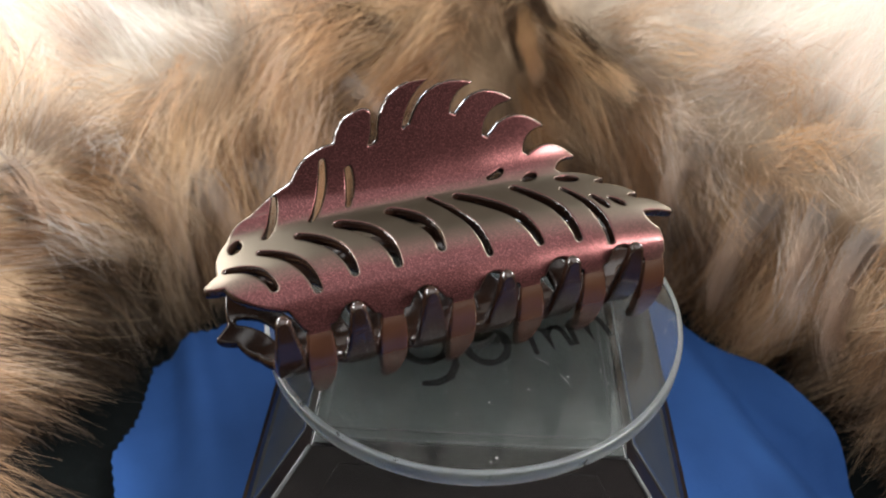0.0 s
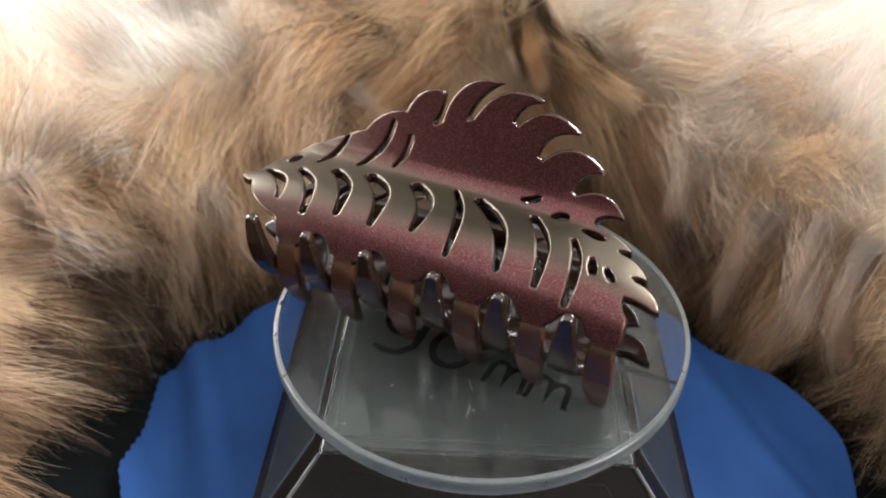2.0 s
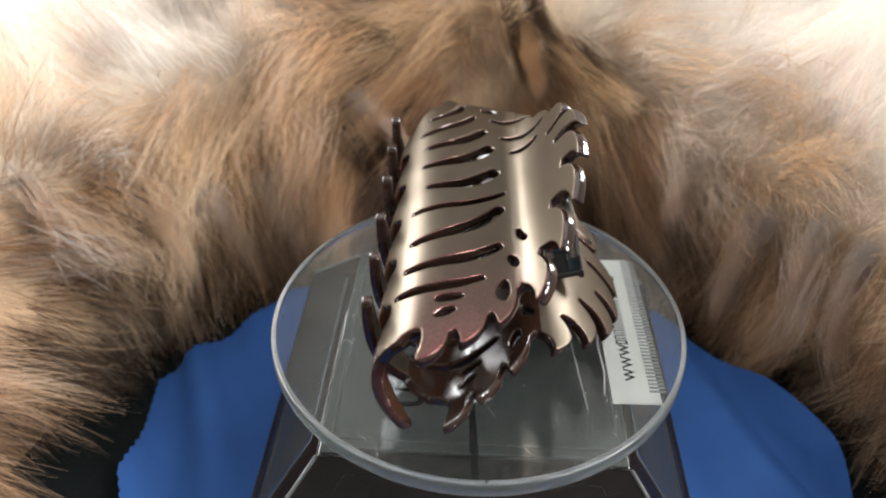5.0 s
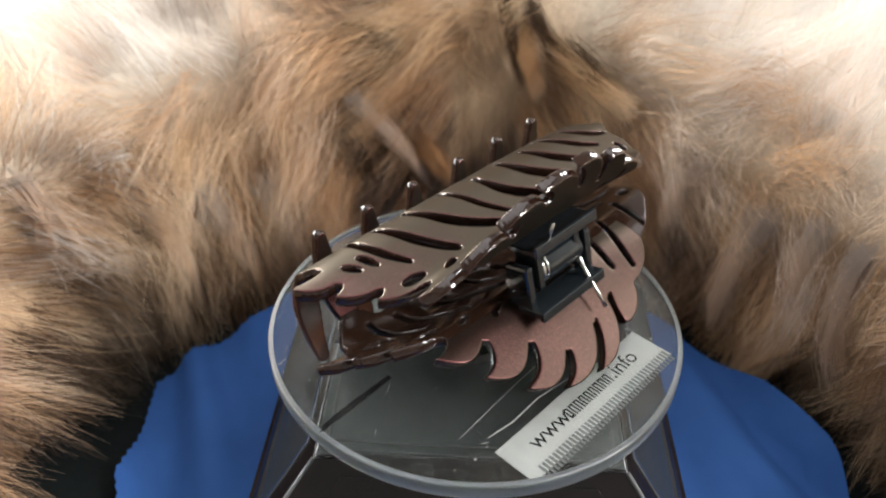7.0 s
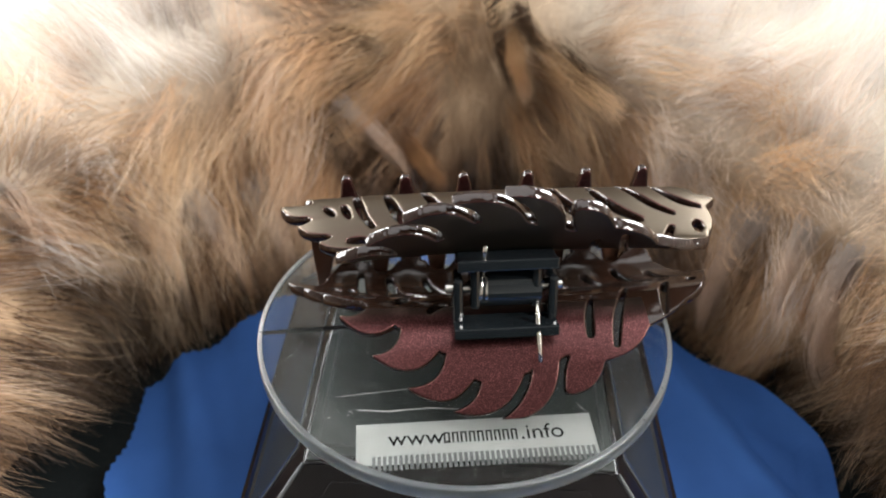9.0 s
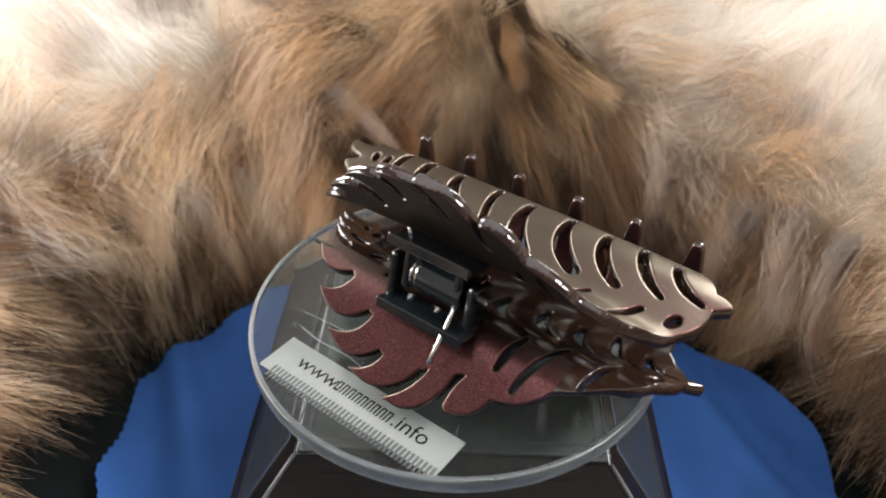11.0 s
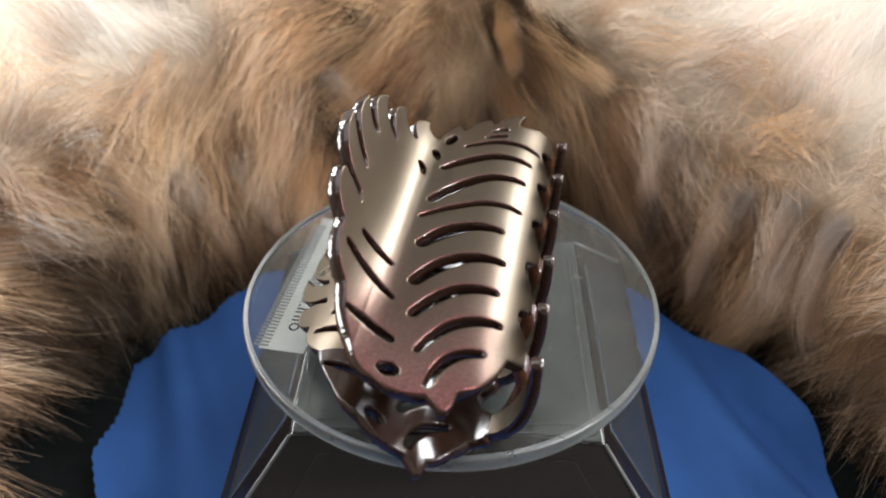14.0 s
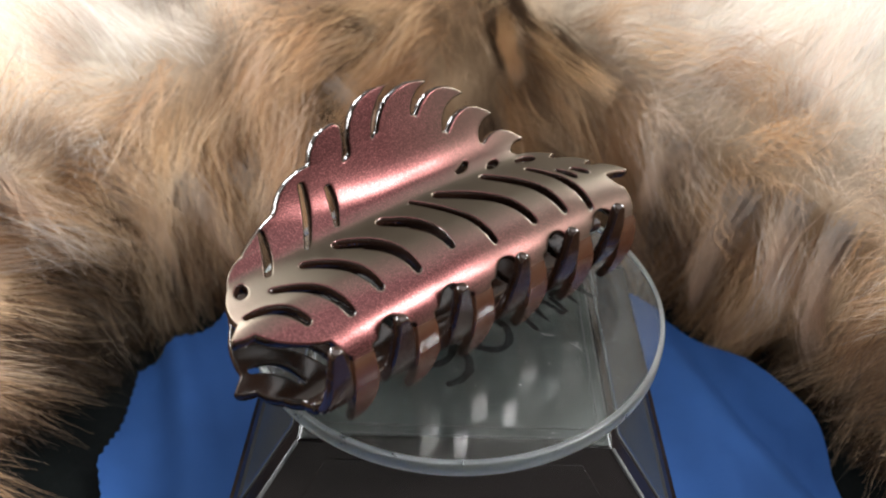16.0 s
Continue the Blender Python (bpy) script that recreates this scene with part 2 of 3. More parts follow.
KNOTS = [(-25, 22.5), (-20, 16), (-15.5, 10.5), (-12, 7.6), (-9, 6.6), (-6, 6.8), (0, 8.8), (5, 10.3), (10, 10.2),
         (14.5, 8), (17.6, 4), (19, -1), (18.8, -7), (17.2, -14)]


def spline(knots, n=24):
    k = np.array(knots, float)
    k = np.vstack([2 * k[0] - k[1], k, 2 * k[-1] - k[-2]])
    out = []
    for i in range(1, len(k) - 2):
        a, b, c, d = k[i - 1:i + 3]
        for t in np.arange(n) / n:
            out.append(0.5 * (2 * b + (c - a) * t + (2 * a - 5 * b + 4 * c - d) * t * t + (3 * b - a - 3 * c + d) * t ** 3))
    out.append(k[-2])
    return np.array(out)


SECTION = spline(KNOTS)
ARC = np.concatenate([[0], np.cumsum(np.hypot(*np.diff(SECTION, axis=0).T))])
ARC -= np.interp(-9, SECTION[:150, 0], ARC[:150])


def claw_space(s, p, q, side=1):
    """Points of the claw (along, towards the teeth, away from its middle plane) to the disc's space."""
    u = p * math.cos(TILT) + side * q * math.sin(TILT)
    w = 18.7 - p * math.sin(TILT) + side * q * math.cos(TILT)
    x = s * math.cos(TURN) + u * math.sin(TURN)
    y = s * math.sin(TURN) - u * math.cos(TURN)
    return np.stack([x, y, w], -1) * MM


def arc_path(steps, n=9):
    """A closed outline: corners (s, v) with the bulge of the edge that follows each."""
    out = []
    for k, (x0, y0, bulge) in enumerate(steps):
        x1, y1, _ = steps[(k + 1) % len(steps)]
        nx, ny = (y1 - y0), -(x1 - x0)
        for t in np.arange(n) / n:
            h = 4 * bulge * t * (1 - t)
            out.append((x0 + (x1 - x0) * t + nx * h, y0 + (y1 - y0) * t + ny * h))
    return np.array(out)


def polygon_distance(poly, x, y):
    best = np.full(x.shape, 1e9)
    inside = np.zeros(x.shape, bool)
    for (ax, ay), (bx, by) in zip(poly, np.roll(poly, -1, 0)):
        dx, dy = bx - ax, by - ay
        t = np.clip(((x - ax) * dx + (y - ay) * dy) / (dx * dx + dy * dy + 1e-12), 0, 1)
        best = np.minimum(best, (x - ax - t * dx) ** 2 + (y - ay - t * dy) ** 2)
        cross = (ay > y) != (by > y)
        inside ^= cross & (x < ax + (y - ay) * dx / (dy if abs(dy) > 1e-12 else 1e-12))
    return np.where(inside, -np.sqrt(best), np.sqrt(best))


def slot_distance(x, y, x0, y0, x1, y1, bend, w0, w1, n=10):
    """A bent, tapered slot with round ends."""
    best = np.full(x.shape, 1e9)
    nx, ny = y1 - y0, -(x1 - x0)
    ts = np.linspace(0, 1, n + 1)
    px, py = x0 + (x1 - x0) * ts + nx * 4 * bend * ts * (1 - ts), y0 + (y1 - y0) * ts + ny * 4 * bend * ts * (1 - ts)
    for k in range(n):
        dx, dy = px[k + 1] - px[k], py[k + 1] - py[k]
        t = np.clip(((x - px[k]) * dx + (y - py[k]) * dy) / (dx * dx + dy * dy), 0, 1)
        f = (k + t) / n
        w = (w0 + (w1 - w0) * f) * (0.72 + 0.45 * np.sin(math.pi * f))
        best = np.minimum(best, np.hypot(x - px[k] - t * dx, y - py[k] - t * dy) - w)
    return best


def smooth_min(a, b, k):
    h = np.clip(0.5 + 0.5 * (b - a) / k, 0, 1)
    return b + (a - b) * h - k * h * (1 - h)


# feathered outline of one half, flattened: along s, across v (v < 0 is the handle)
LEFT_EDGE = [(-49.8, 16.4, 0.06), (-52.8, 15.8, 0.40), (-52.9, 14.2, 0.0), (-50.9, 12.2, 0.10), (-48.4, 2.9, 0.12), (-43.2, -2.9, 0.05), (-34.2, -8.4, 0.16)]
FEATHERS = [(-24.8, -14.4, 0.18), (-17.8, -19.8, 0.25), (-16.6, -17.6, 0.06), (-17.9, -12.4, -0.10), (-16.2, -13.2, 0.23), (-4.5, -23.6, 0.4), (-4.7, -22.7, -0.10),
            (-10.6, -14.4, 0.15), (-9.3, -15.0, 0.22), (4.6, -21.7, 0.4), (4.2, -20.9, -0.15), (-0.6, -16.0, 0.15), (0.4, -15.6, 0.24), (13.0, -17.6, 0.4),
            (12.5, -16.8, -0.19), (5.8, -10.5, 0.15), (6.8, -10.1, 0.25), (19.6, -11.7, 0.4), (18.9, -10.9, -0.17), (14.2, -5.6, 0.15), (15.0, -5.0, 0.26), (25.6, -3.7, 0.4),
            (25.0, -2.9, -0.16), (20.4, -0.4, 0.0)]
TAIL = [(21.5, 0.6, 0.10), (29.2, 4.4, 0.4), (28.8, 5.2, -0.12), (26.9, 6.0, 0.06), (27.8, 6.6, 0.12), (33.8, 11.0, 0.4), (33.4, 11.8, -0.12), (31.2, 12.4, 0.06), (32.0, 13.2, 0.14), (37.6, 17.2, 0.5),
        (36.6, 18.6, -0.06), (31.4, 17.8, -0.12)]
RIBS = [(-48.8, 12, -41.5, 18.4, 0.168, 0.7, 0.75), (-42.4, 9, -34.2, 20.2, 0.126, 0.75, 0.8), (-34.8, 6.6, -27.2, 18.6, 0.126, 1.15, 0.8),
        (-26.8, 5.3, -19.2, 18.8, 0.137, 1.65, 0.75), (-16.5, 4.4, -10.6, 17.5, 0.137, 1.65, 0.75), (-8.4, 2.3, -2.2, 20.2, 0.074, 0.45, 0.58),
        (-2.6, 3.5, 8, 20, 0.105, 1.3, 0.75), (9.3, 4, 15.8, 20.7, 0.084, 1.1, 0.7), (18.6, 7.4, 22, 22.3, 0.074, 0.6, 0.7),
        (23.4, 11.2, 24.6, 14.9, 0, 0.45, 0.7), (26.6, 12.6, 28.2, 15, 0, 0.45, 0.65), (19.4, 3.1, 22.9, 3.8, 0, 0.7, 1.05),
        (12.6, 1.6, 14.8, 0.6, 0, 0.7, 0.8), (5.2, -0.6, 8.2, -2, -0.105, 0.4, 0.6), (-27.4, -11.2, -31.9, 2.1, 0.063, 0.65, 0.4),
        (-22.6, -8.4, -24.2, -0.2, 0.053, 0.7, 0.35), (-37.8, -5.8, -41, 4.4, 0.053, 0.45, 0.6), (-46.2, 3.9, -47, 6.4, 0, 0.75, 0.95)]


def jaw_pattern(teeth, s, v):
    lo, hi = teeth[0], teeth[-1]
    edge = LEFT_EDGE + FEATHERS + TAIL + [(33.2 if hi > 27 else 30.0, 21.5, 0.02), (hi + 2.9, 26.5, 0), (lo - 2.9, 26.5, 0.0), (min(lo - 3.4, -40.0), 23.0, 0.05), (-46.5, 20.3, 0.08)]
    d = polygon_distance(arc_path(edge), s, v)
    # arched gaps between the teeth
    for a, b in zip(teeth, teeth[1:]):
        m = (a + b) / 2
        d = np.maximum(d, -slot_distance(s, v, m, 26.3, m, 34, 0, 3.5, 3.6))
    for k, t in enumerate(teeth):
        d = smooth_min(d, slot_distance(s, v, t, 25.0, t + (0.7 if k > 2 else -0.7), 46.2, 0, 2.75, 1.85), 0.7)
    for slot in RIBS:
        d = np.maximum(d, -slot_distance(s, v, *slot))
    return d


def jaw(name, teeth, side, parent, label):
    """One half: its body, its feathered handle and six teeth, cut from one sheet."""
    h = 0.29
    ss, vv = np.arange(-57, 41, h), np.arange(-24.6, 49.6, h)
    gs, gv = np.meshgrid(ss, vv, indexing="ij")
    phi = jaw_pattern(teeth, gs, gv)
    phi = np.where(np.abs(phi) < 0.03, -0.03, phi)
    index, pts = {}, []

    def corner(i, j):
        if (i, j) not in index:
            index[i, j] = len(pts)
            pts.append((gs[i, j], gv[i, j], -phi[i, j]))
        return index[i, j]

    def crossing(i, j, k, l):
        key = (i, j, k, l) if (i, j) < (k, l) else (k, l, i, j)
        if key not in index:
            a, b = phi[i, j], phi[k, l]
            t = a / (a - b)
            index[key] = len(pts)
            pts.append((gs[i, j] + (gs[k, l] - gs[i, j]) * t, gv[i, j] + (gv[k, l] - gv[i, j]) * t, 0.0))
        return index[key]

    cells, zone = [], []
    inside = phi < 0
    for i in range(len(ss) - 1):
        for j in range(len(vv) - 1):
            ring = [(i, j), (i + 1, j), (i + 1, j + 1), (i, j + 1)]
            flags = [inside[c] for c in ring]
            if not any(flags):
                continue
            poly = []
            for k in range(4):
                a, b = ring[k], ring[(k + 1) % 4]
                if flags[k]:
                    poly.append(corner(*a))
                if flags[k] != flags[(k + 1) % 4]:
                    poly.append(crossing(*a, *b))
            if len(poly) >= 3:
                cells.append(poly)
                sc, vc = ss[i] + h / 2, vv[j] + h / 2
                if vc > 27.4:
                    zone.append(1 + int(np.argmin([abs(sc - t) for t in teeth])))
                else:
                    zone.append(-1 if vc < -1.0 and sc > -34 else 0)
    pts = np.array(pts)
    s, v, d = pts.T
    half = 1.15 * np.sqrt(np.clip(1 - (1 - np.clip(d / 0.26, 0, 1)) ** 2, 0, 1)) * np.interp(v, [24, 47], [1.0, 0.85])
    p, q = np.interp(v, ARC, SECTION[:, 0]), np.interp(v, ARC, SECTION[:, 1])
    tp = np.interp(v + 0.6, ARC, SECTION[:, 0]) - np.interp(v - 0.6, ARC, SECTION[:, 0])
    tq = np.interp(v + 0.6, ARC, SECTION[:, 1]) - np.interp(v - 0.6, ARC, SECTION[:, 1])
    n = np.hypot(tp, tq) + 1e-9
    q = q - np.where(s < -8, 2.3, 3.0) * np.clip(np.abs(s + 8) / 46, 0, 1.2) ** 4 * np.clip((24 - v) / 12, 0, 1) - 0.5 * np.clip(np.abs(s + 8) / 46, 0, 1) ** 2
    q = q - 1.2 * ((s + 3) / 22) ** 2 * np.clip((-v - 2) / 12, 0, 1)
    # slight unevenness of the moulding
    q = q + 0.06 * np.sin(0.31 * s + 0.22 * v) * np.sin(0.17 * s - 0.25 * v + 1.0)
    np_, nq = -tq / n, tp / n
    outer, inner = claw_space(s, p + np_ * half, q + nq * half, side), claw_space(s, p - np_ * half, q - nq * half, side)
    rim = d <= 1e-9
    back = np.where(rim, np.arange(len(pts)), len(pts) + np.arange(len(pts)))
    verts = np.vstack([outer, inner])
    jobs = {}
    for poly, z in zip(cells, zone):
        jobs.setdefault(z, []).append((poly, 0))
        jobs[z].append(([back[k] for k in reversed(poly)], 1))
    # smooth normals over the whole half, so that its parts join without a seam
    normal = np.zeros_like(verts)
    for faces in jobs.values():
        for poly, _ in faces:
            a, b, c = verts[poly[0]], verts[poly[1]], verts[poly[2]]
            e = verts[poly[3]] if len(poly) > 3 else c
            nn = np.cross(c - a, e - b) if len(poly) > 3 else np.cross(b - a, c - a)
            normal[list(poly)] -= nn * side
    normal /= np.linalg.norm(normal, axis=1)[:, None] + 1e-20
    base = None
    names = {0: name, -1: "handle"}
    dist = np.concatenate([d, d])
    for z in sorted(jobs, key=lambda k: (k != 0, k)):
        used = {}
        faces = []
        for poly, _ in jobs[z]:
            poly = poly if side < 0 else list(reversed(poly))
            faces.append([used.setdefault(k, len(used)) for k in poly])
        keys = list(used)
        me = bpy.data.meshes.new(names.get(z, "tooth"))
        me.from_pydata([tuple(verts[k]) for k in keys], [], faces)
        me.materials.append(PEARL)
        uv = me.uv_layers.new(name="UVMap")
        loop_v = np.empty(len(me.loops), np.int32)
        me.loops.foreach_get("vertex_index", loop_v)
        co = np.zeros((len(me.loops), 2), np.float32)
        co[:, 0] = dist[np.array(keys)[loop_v]]
        # lacquer lies outside, inside on the handle and on the lower teeth; the upper teeth stay bare
        flag = np.array([f for _, f in jobs[z]], np.float32)
        if z > 0:
            sprayed = 0 * flag if side > 0 else flag
        else:
            sprayed = np.ones_like(flag) if z < 0 else 1 - flag
        me.materials.append(AMBER if z > 0 and side > 0 else BARE)
        me.polygons.foreach_set("material_index", (1 - sprayed).astype(np.int32))
        uv.data.foreach_set("uv", co.ravel())
        me.shade_smooth()
        me.normals_split_custom_set_from_vertices([tuple(normal[k]) for k in keys])
        ob = new(names.get(z, "tooth"), me)
        ob.parent = base or parent
        if z == 0:
            base = ob
            ob["label"] = label
    return base


def claw_box(s0, s1, p0, p1, q0, q1, bevel=0.4):
    """A bevelled block in the claw's own directions."""
    bm = box_bm(s0, s1, p0, p1, q0, q1, bevel, 2)
    for v in bm.verts:
        v.co = Vector(claw_space(v.co.x, v.co.y, v.co.z))
    return bm


def claw_rod(points, radius, sides=12):
    return tube_bm([tuple(claw_space(*p)) for p in points], radius * MM, sides)


def hinge(parent):
    """Spring hinge: two clamped plates with cheeks, a barrel, a steel spring and its axle."""
    for side, a, b in ((-1, -15.8, 4.0), (1, -15.2, 3.4)):
        name = "lower_bracket" if side < 0 else "upper_bracket"
        q = lambda lo, hi: (lo, hi) if side > 0 else (-hi, -lo)
        plate = part(name, claw_box(a, b, -19.4, -13.4, *q(5.8, 7.4), 0.4), BLACK, parent, "glossy black hinge plate")
        part("front_lip", claw_box(a, b, -20.0, -18.8, *q(5.7, 8.0), 0.35), BLACK, plate)
        inset = 0.0 if side < 0 else 2.6
        for s0 in (a + inset, b - inset - 1.9):
            part("cheek", claw_box(s0, s0 + 1.9, -17.4, -11.4, *q(-3.2, 6.0), 0.7), BLACK, plate)
    barrel = part("barrel", claw_rod([(k, -13.8, 0) for k in (-12.6, -12.2, -3.0, -2.6)], 3.8, 28), BLACK, parent, "black hinge barrel", smooth=False)
    part("barrel_ring", claw_rod([(k, -13.8, 0) for k in (-2.2, -2.0, -0.2, 0.0)], 3.5, 28), BLACK, barrel)
    turns = [(-12.2 + 11.6 * k / 140, -13.8 + 3.3 * math.cos(k * 0.45), 3.3 * math.sin(k * 0.45)) for k in range(141)]
    part("spring", claw_rod(turns, 0.42, 8), STEEL, parent, "coiled steel spring", smooth=True)
    part("spring_leg", claw_rod([(-11.8, -16.6, -1.0), (-11.8, -18.4, -5.0), (-11.8, -20.8, -9.0), (-11.8, -22.4, -12.0)], 0.45), STEEL, parent, "bright steel spring end", smooth=True)
    part("spring_leg", claw_rod([(-1.9, -15.6, 2.4), (-1.7, -17.8, 5.6), (-1.5, -19.6, 9.2), (-1.5, -20.4, 11.0)], 0.40), STEEL, parent, "bright steel spring end", smooth=True)
    part("axle", claw_rod([(-17.0, -13.8, 0), (5.2, -13.8, 0)], 1.1, 14), STEEL, parent, "steel axle", smooth=False)


def hair_claw():
    claw = tagged(new("hair_claw"), "feathered hair claw in pearly brown and burgundy lying on disc", "hair claw")
    jaw("upper_jaw", [-35.3, -22.1, -8.9, 4.3, 17.4, 30.3], 1, claw, "curved upper half with feather slots and dark rims")
    jaw("lower_jaw", [-40.8, -28.0, -15.0, -2.1, 10.8, 23.6], -1, claw, "curved lower half resting on the disc")
    hinge(claw)
    return claw


# ---- turntable ----
def turntable():
    stand = tagged(new("turntable"), "small black display turntable with a clear acrylic disc", "turntable")
    stand.location = (0, 0, -0.040)
    up = 0.040
    # sloped body
    z_low, z_top, h_low, h_top = -28.0, -9.5, 46.5, 31.0
    bm = bmesh.new()
    loops = []
    for half, z in ((47.5, -40), (47.5, -28.6), (h_low, z_low), (h_top, z_top), (h_top - 0.8, z_top + 0.3)):
        loops.append([bm.verts.new((x * half * MM, y * half * MM, z * MM + up)) for x, y in ((-1, -1), (1, -1), (1, 1), (-1, 1))])
    for a, b in zip(loops, loops[1:]):
        for k in range(4):
            bm.faces.new((a[k], a[(k + 1) % 4], b[(k + 1) % 4], b[k]))
    bm.faces.new(loops[0])
    bm.faces.new(loops[-1])
    part("body", bm, DARK, stand, "glossy black sloped body")
    # corner edges with glint put into pale colour, top rim and recessed side windows
    def slope(x, t, out=0.0):
        """Across the front slope: x from -1 to 1, t from foot to top, out of the face."""
        half = h_low + (h_top - h_low) * t
        n = Vector((0, -(z_top - z_low), h_low - h_top)).normalized()
        return Vector((x * half * MM, -half * MM, (z_low + (z_top - z_low) * t) * MM + up)) + n * out * MM

    for k in range(4):
        turn = Matrix.Rotation(k * math.pi / 2, 4, "Z")
        part("corner_edge", tube_bm([turn @ slope(-1, t) for t in (0.0, 0.5, 1.0)], 0.45 * MM, 10), EDGE, stand, "corner edge with its glint in pale colour", smooth=True)
        part("top_rim", tube_bm([turn @ (slope(x, 1.0) + Vector((0, 0, 0.0001))) for x in (-0.98, 0, 0.98)], 0.16 * MM, 8), DARK, stand)
        corners = [(-0.80, 0.12), (0.80, 0.12), (0.76, 0.86), (-0.76, 0.86)]
        ring = []
        for n in range(4):
            (x0, t0), (x1, t1), (x2, t2) = corners[n - 1], corners[n], corners[(n + 1) % 4]
            for f in (0.12, 0.05, 0.0):
                ring.append(turn @ slope(x1 + (x0 - x1) * f, t1 + (t0 - t1) * f, 0.15))
            for f in (0.05, 0.12):
                ring.append(turn @ slope(x1 + (x2 - x1) * f, t1 + (t2 - t1) * f, 0.15))
        window = bmesh.new()
        lip = [window.verts.new(turn @ slope(x, t, 0.35)) for x, t in corners]
        floor = [window.verts.new(turn @ slope(x * 0.93, 0.5 + (t - 0.5) * 0.86, 0.12)) for x, t in corners]
        window.faces.new(floor)
        for n in range(4):
            window.faces.new((lip[n], lip[(n + 1) % 4], floor[(n + 1) % 4], floor[n]))
        pane = part("side_window", window, DARK if k == 0 else SMOKE, stand, "smoky recessed side window")
        part("window_rim", tube_bm(ring + ring[:1], 0.18 * MM, 8), EDGE if k % 2 else DARK, pane, smooth=True)
    part("top_plate", box_bm(-0.0305, 0.0305, -0.0305, 0.0305, up - 0.0093, up - 0.0089, 0.0002), GREY, stand, "smoky grey top plate")
    for half, z in ((0.0284, 0.0083), (0.0303, 0.0088)):
        line = []
        for qx, qy, start in ((1, 1, 0), (-1, 1, 90), (-1, -1, 180), (1, -1, 270)):
            for a in (0, 30, 60, 90):
                line.append((qx * (half - 0.0025) + 0.0025 * math.cos(radians(start + a)), qy * (half - 0.0025) + 0.0025 * math.sin(radians(start + a)), up - z))
        part("panel_rim", tube_bm(line + line[:2], 0.00011, 6), EDGE, stand, "thin moulded line with its glint in pale colour", smooth=True)
    part("solar_panel", box_bm(-0.0281, 0.0281, -0.0281, 0.0281, up - 0.0092, up - 0.0085, 0.0003), GREY, stand, "grey-green panel on the top")
    part("foot_ridge", box_bm(-0.0476, 0.0476, -0.0482, -0.0472, up - 0.0335, up - 0.0318, 0.0003), DARK, stand)
    hub = lathe_bm([(0, up - 0.0085), (0.0052, up - 0.0085), (0.0052, up - 0.0028), (0.0044, up - 0.0017), (0.0044, up - 0.00145), (0, up - 0.00145)], 40)
    hub = part("hub", hub, ACRYLIC, stand, "clear acrylic hub under the disc")
    # the clear hub's ring highlight, modelled as a pale collar
    ring = lathe_bm([(0.0050, up - 0.0086), (0.0056, up - 0.0086), (0.0056, up - 0.0070), (0.0053, up - 0.0066), (0.0053, up - 0.0086), (0.0050, up - 0.0086)], 40)
    part("hub_glint_ring", ring, EDGE, hub, "ring highlight of the hub, built as a pale collar")
    cap = lathe_bm([(0, up - 0.0030), (0.0020, up - 0.0031), (0.0024, up - 0.0036), (0.0024, up - 0.0084), (0, up - 0.0084)], 24)
    part("hub_pin", cap, STEEL, hub, "bright metal pin")
    return stand


def flat_stroke(points, width, z, mat, parent, name):
    """A flat pen stroke with round ends along points (s, u) of the claw's directions."""
    pts = [Vector((s * math.cos(TURN) + u * math.sin(TURN), s * math.sin(TURN) - u * math.cos(TURN))) for s, u in points]
    bm = bmesh.new()
    left, right = [], []
    for k, p in enumerate(pts):
        d = (pts[min(k + 1, len(pts) - 1)] - pts[max(k - 1, 0)]).normalized()
        n = Vector((-d.y, d.x)) * width * 0.5 * (0.75 if k in (0, len(pts) - 1) else 1.0 + 0.12 * math.sin(k * 1.7))
        left.append(bm.verts.new(((p + n).x * MM, (p + n).y * MM, z)))
        right.append(bm.verts.new(((p - n).x * MM, (p - n).y * MM, z)))
    for k in range(len(pts) - 1):
        bm.faces.new((left[k], left[k + 1], right[k + 1], right[k]))
    ext = bmesh.ops.extrude_face_region(bm, geom=list(bm.faces))
    for v in ext["geom"]:
        if isinstance(v, bmesh.types.BMVert):
            v.co.z -= 0.00003
    return part(name, bm, mat, parent)


def arc_points(cs, cu, rs, ru, a0, a1, n=14):
    return [(cs + rs * math.cos(radians(a0 + (a1 - a0) * k / n)), cu + ru * math.sin(radians(a0 + (a1 - a0) * k / n))) for k in range(n + 1)]


def text_mesh(name, words, size, place, mat, parent):
    """Lettering as a thin mesh."""
    cu = bpy.data.curves.new(name, "FONT")
    cu.body, cu.size, cu.extrude = words, size, 0.00002
    tmp = bpy.data.objects.new(name, cu)
    scene.collection.objects.link(tmp)
    me = bpy.data.meshes.new_from_object(tmp.evaluated_get(bpy.context.evaluated_depsgraph_get()))
    bpy.data.objects.remove(tmp)
    me.transform(place)
    me.materials.clear()
    me.materials.append(mat)
    ob = new(name, me)
    ob.parent = parent
    return ob


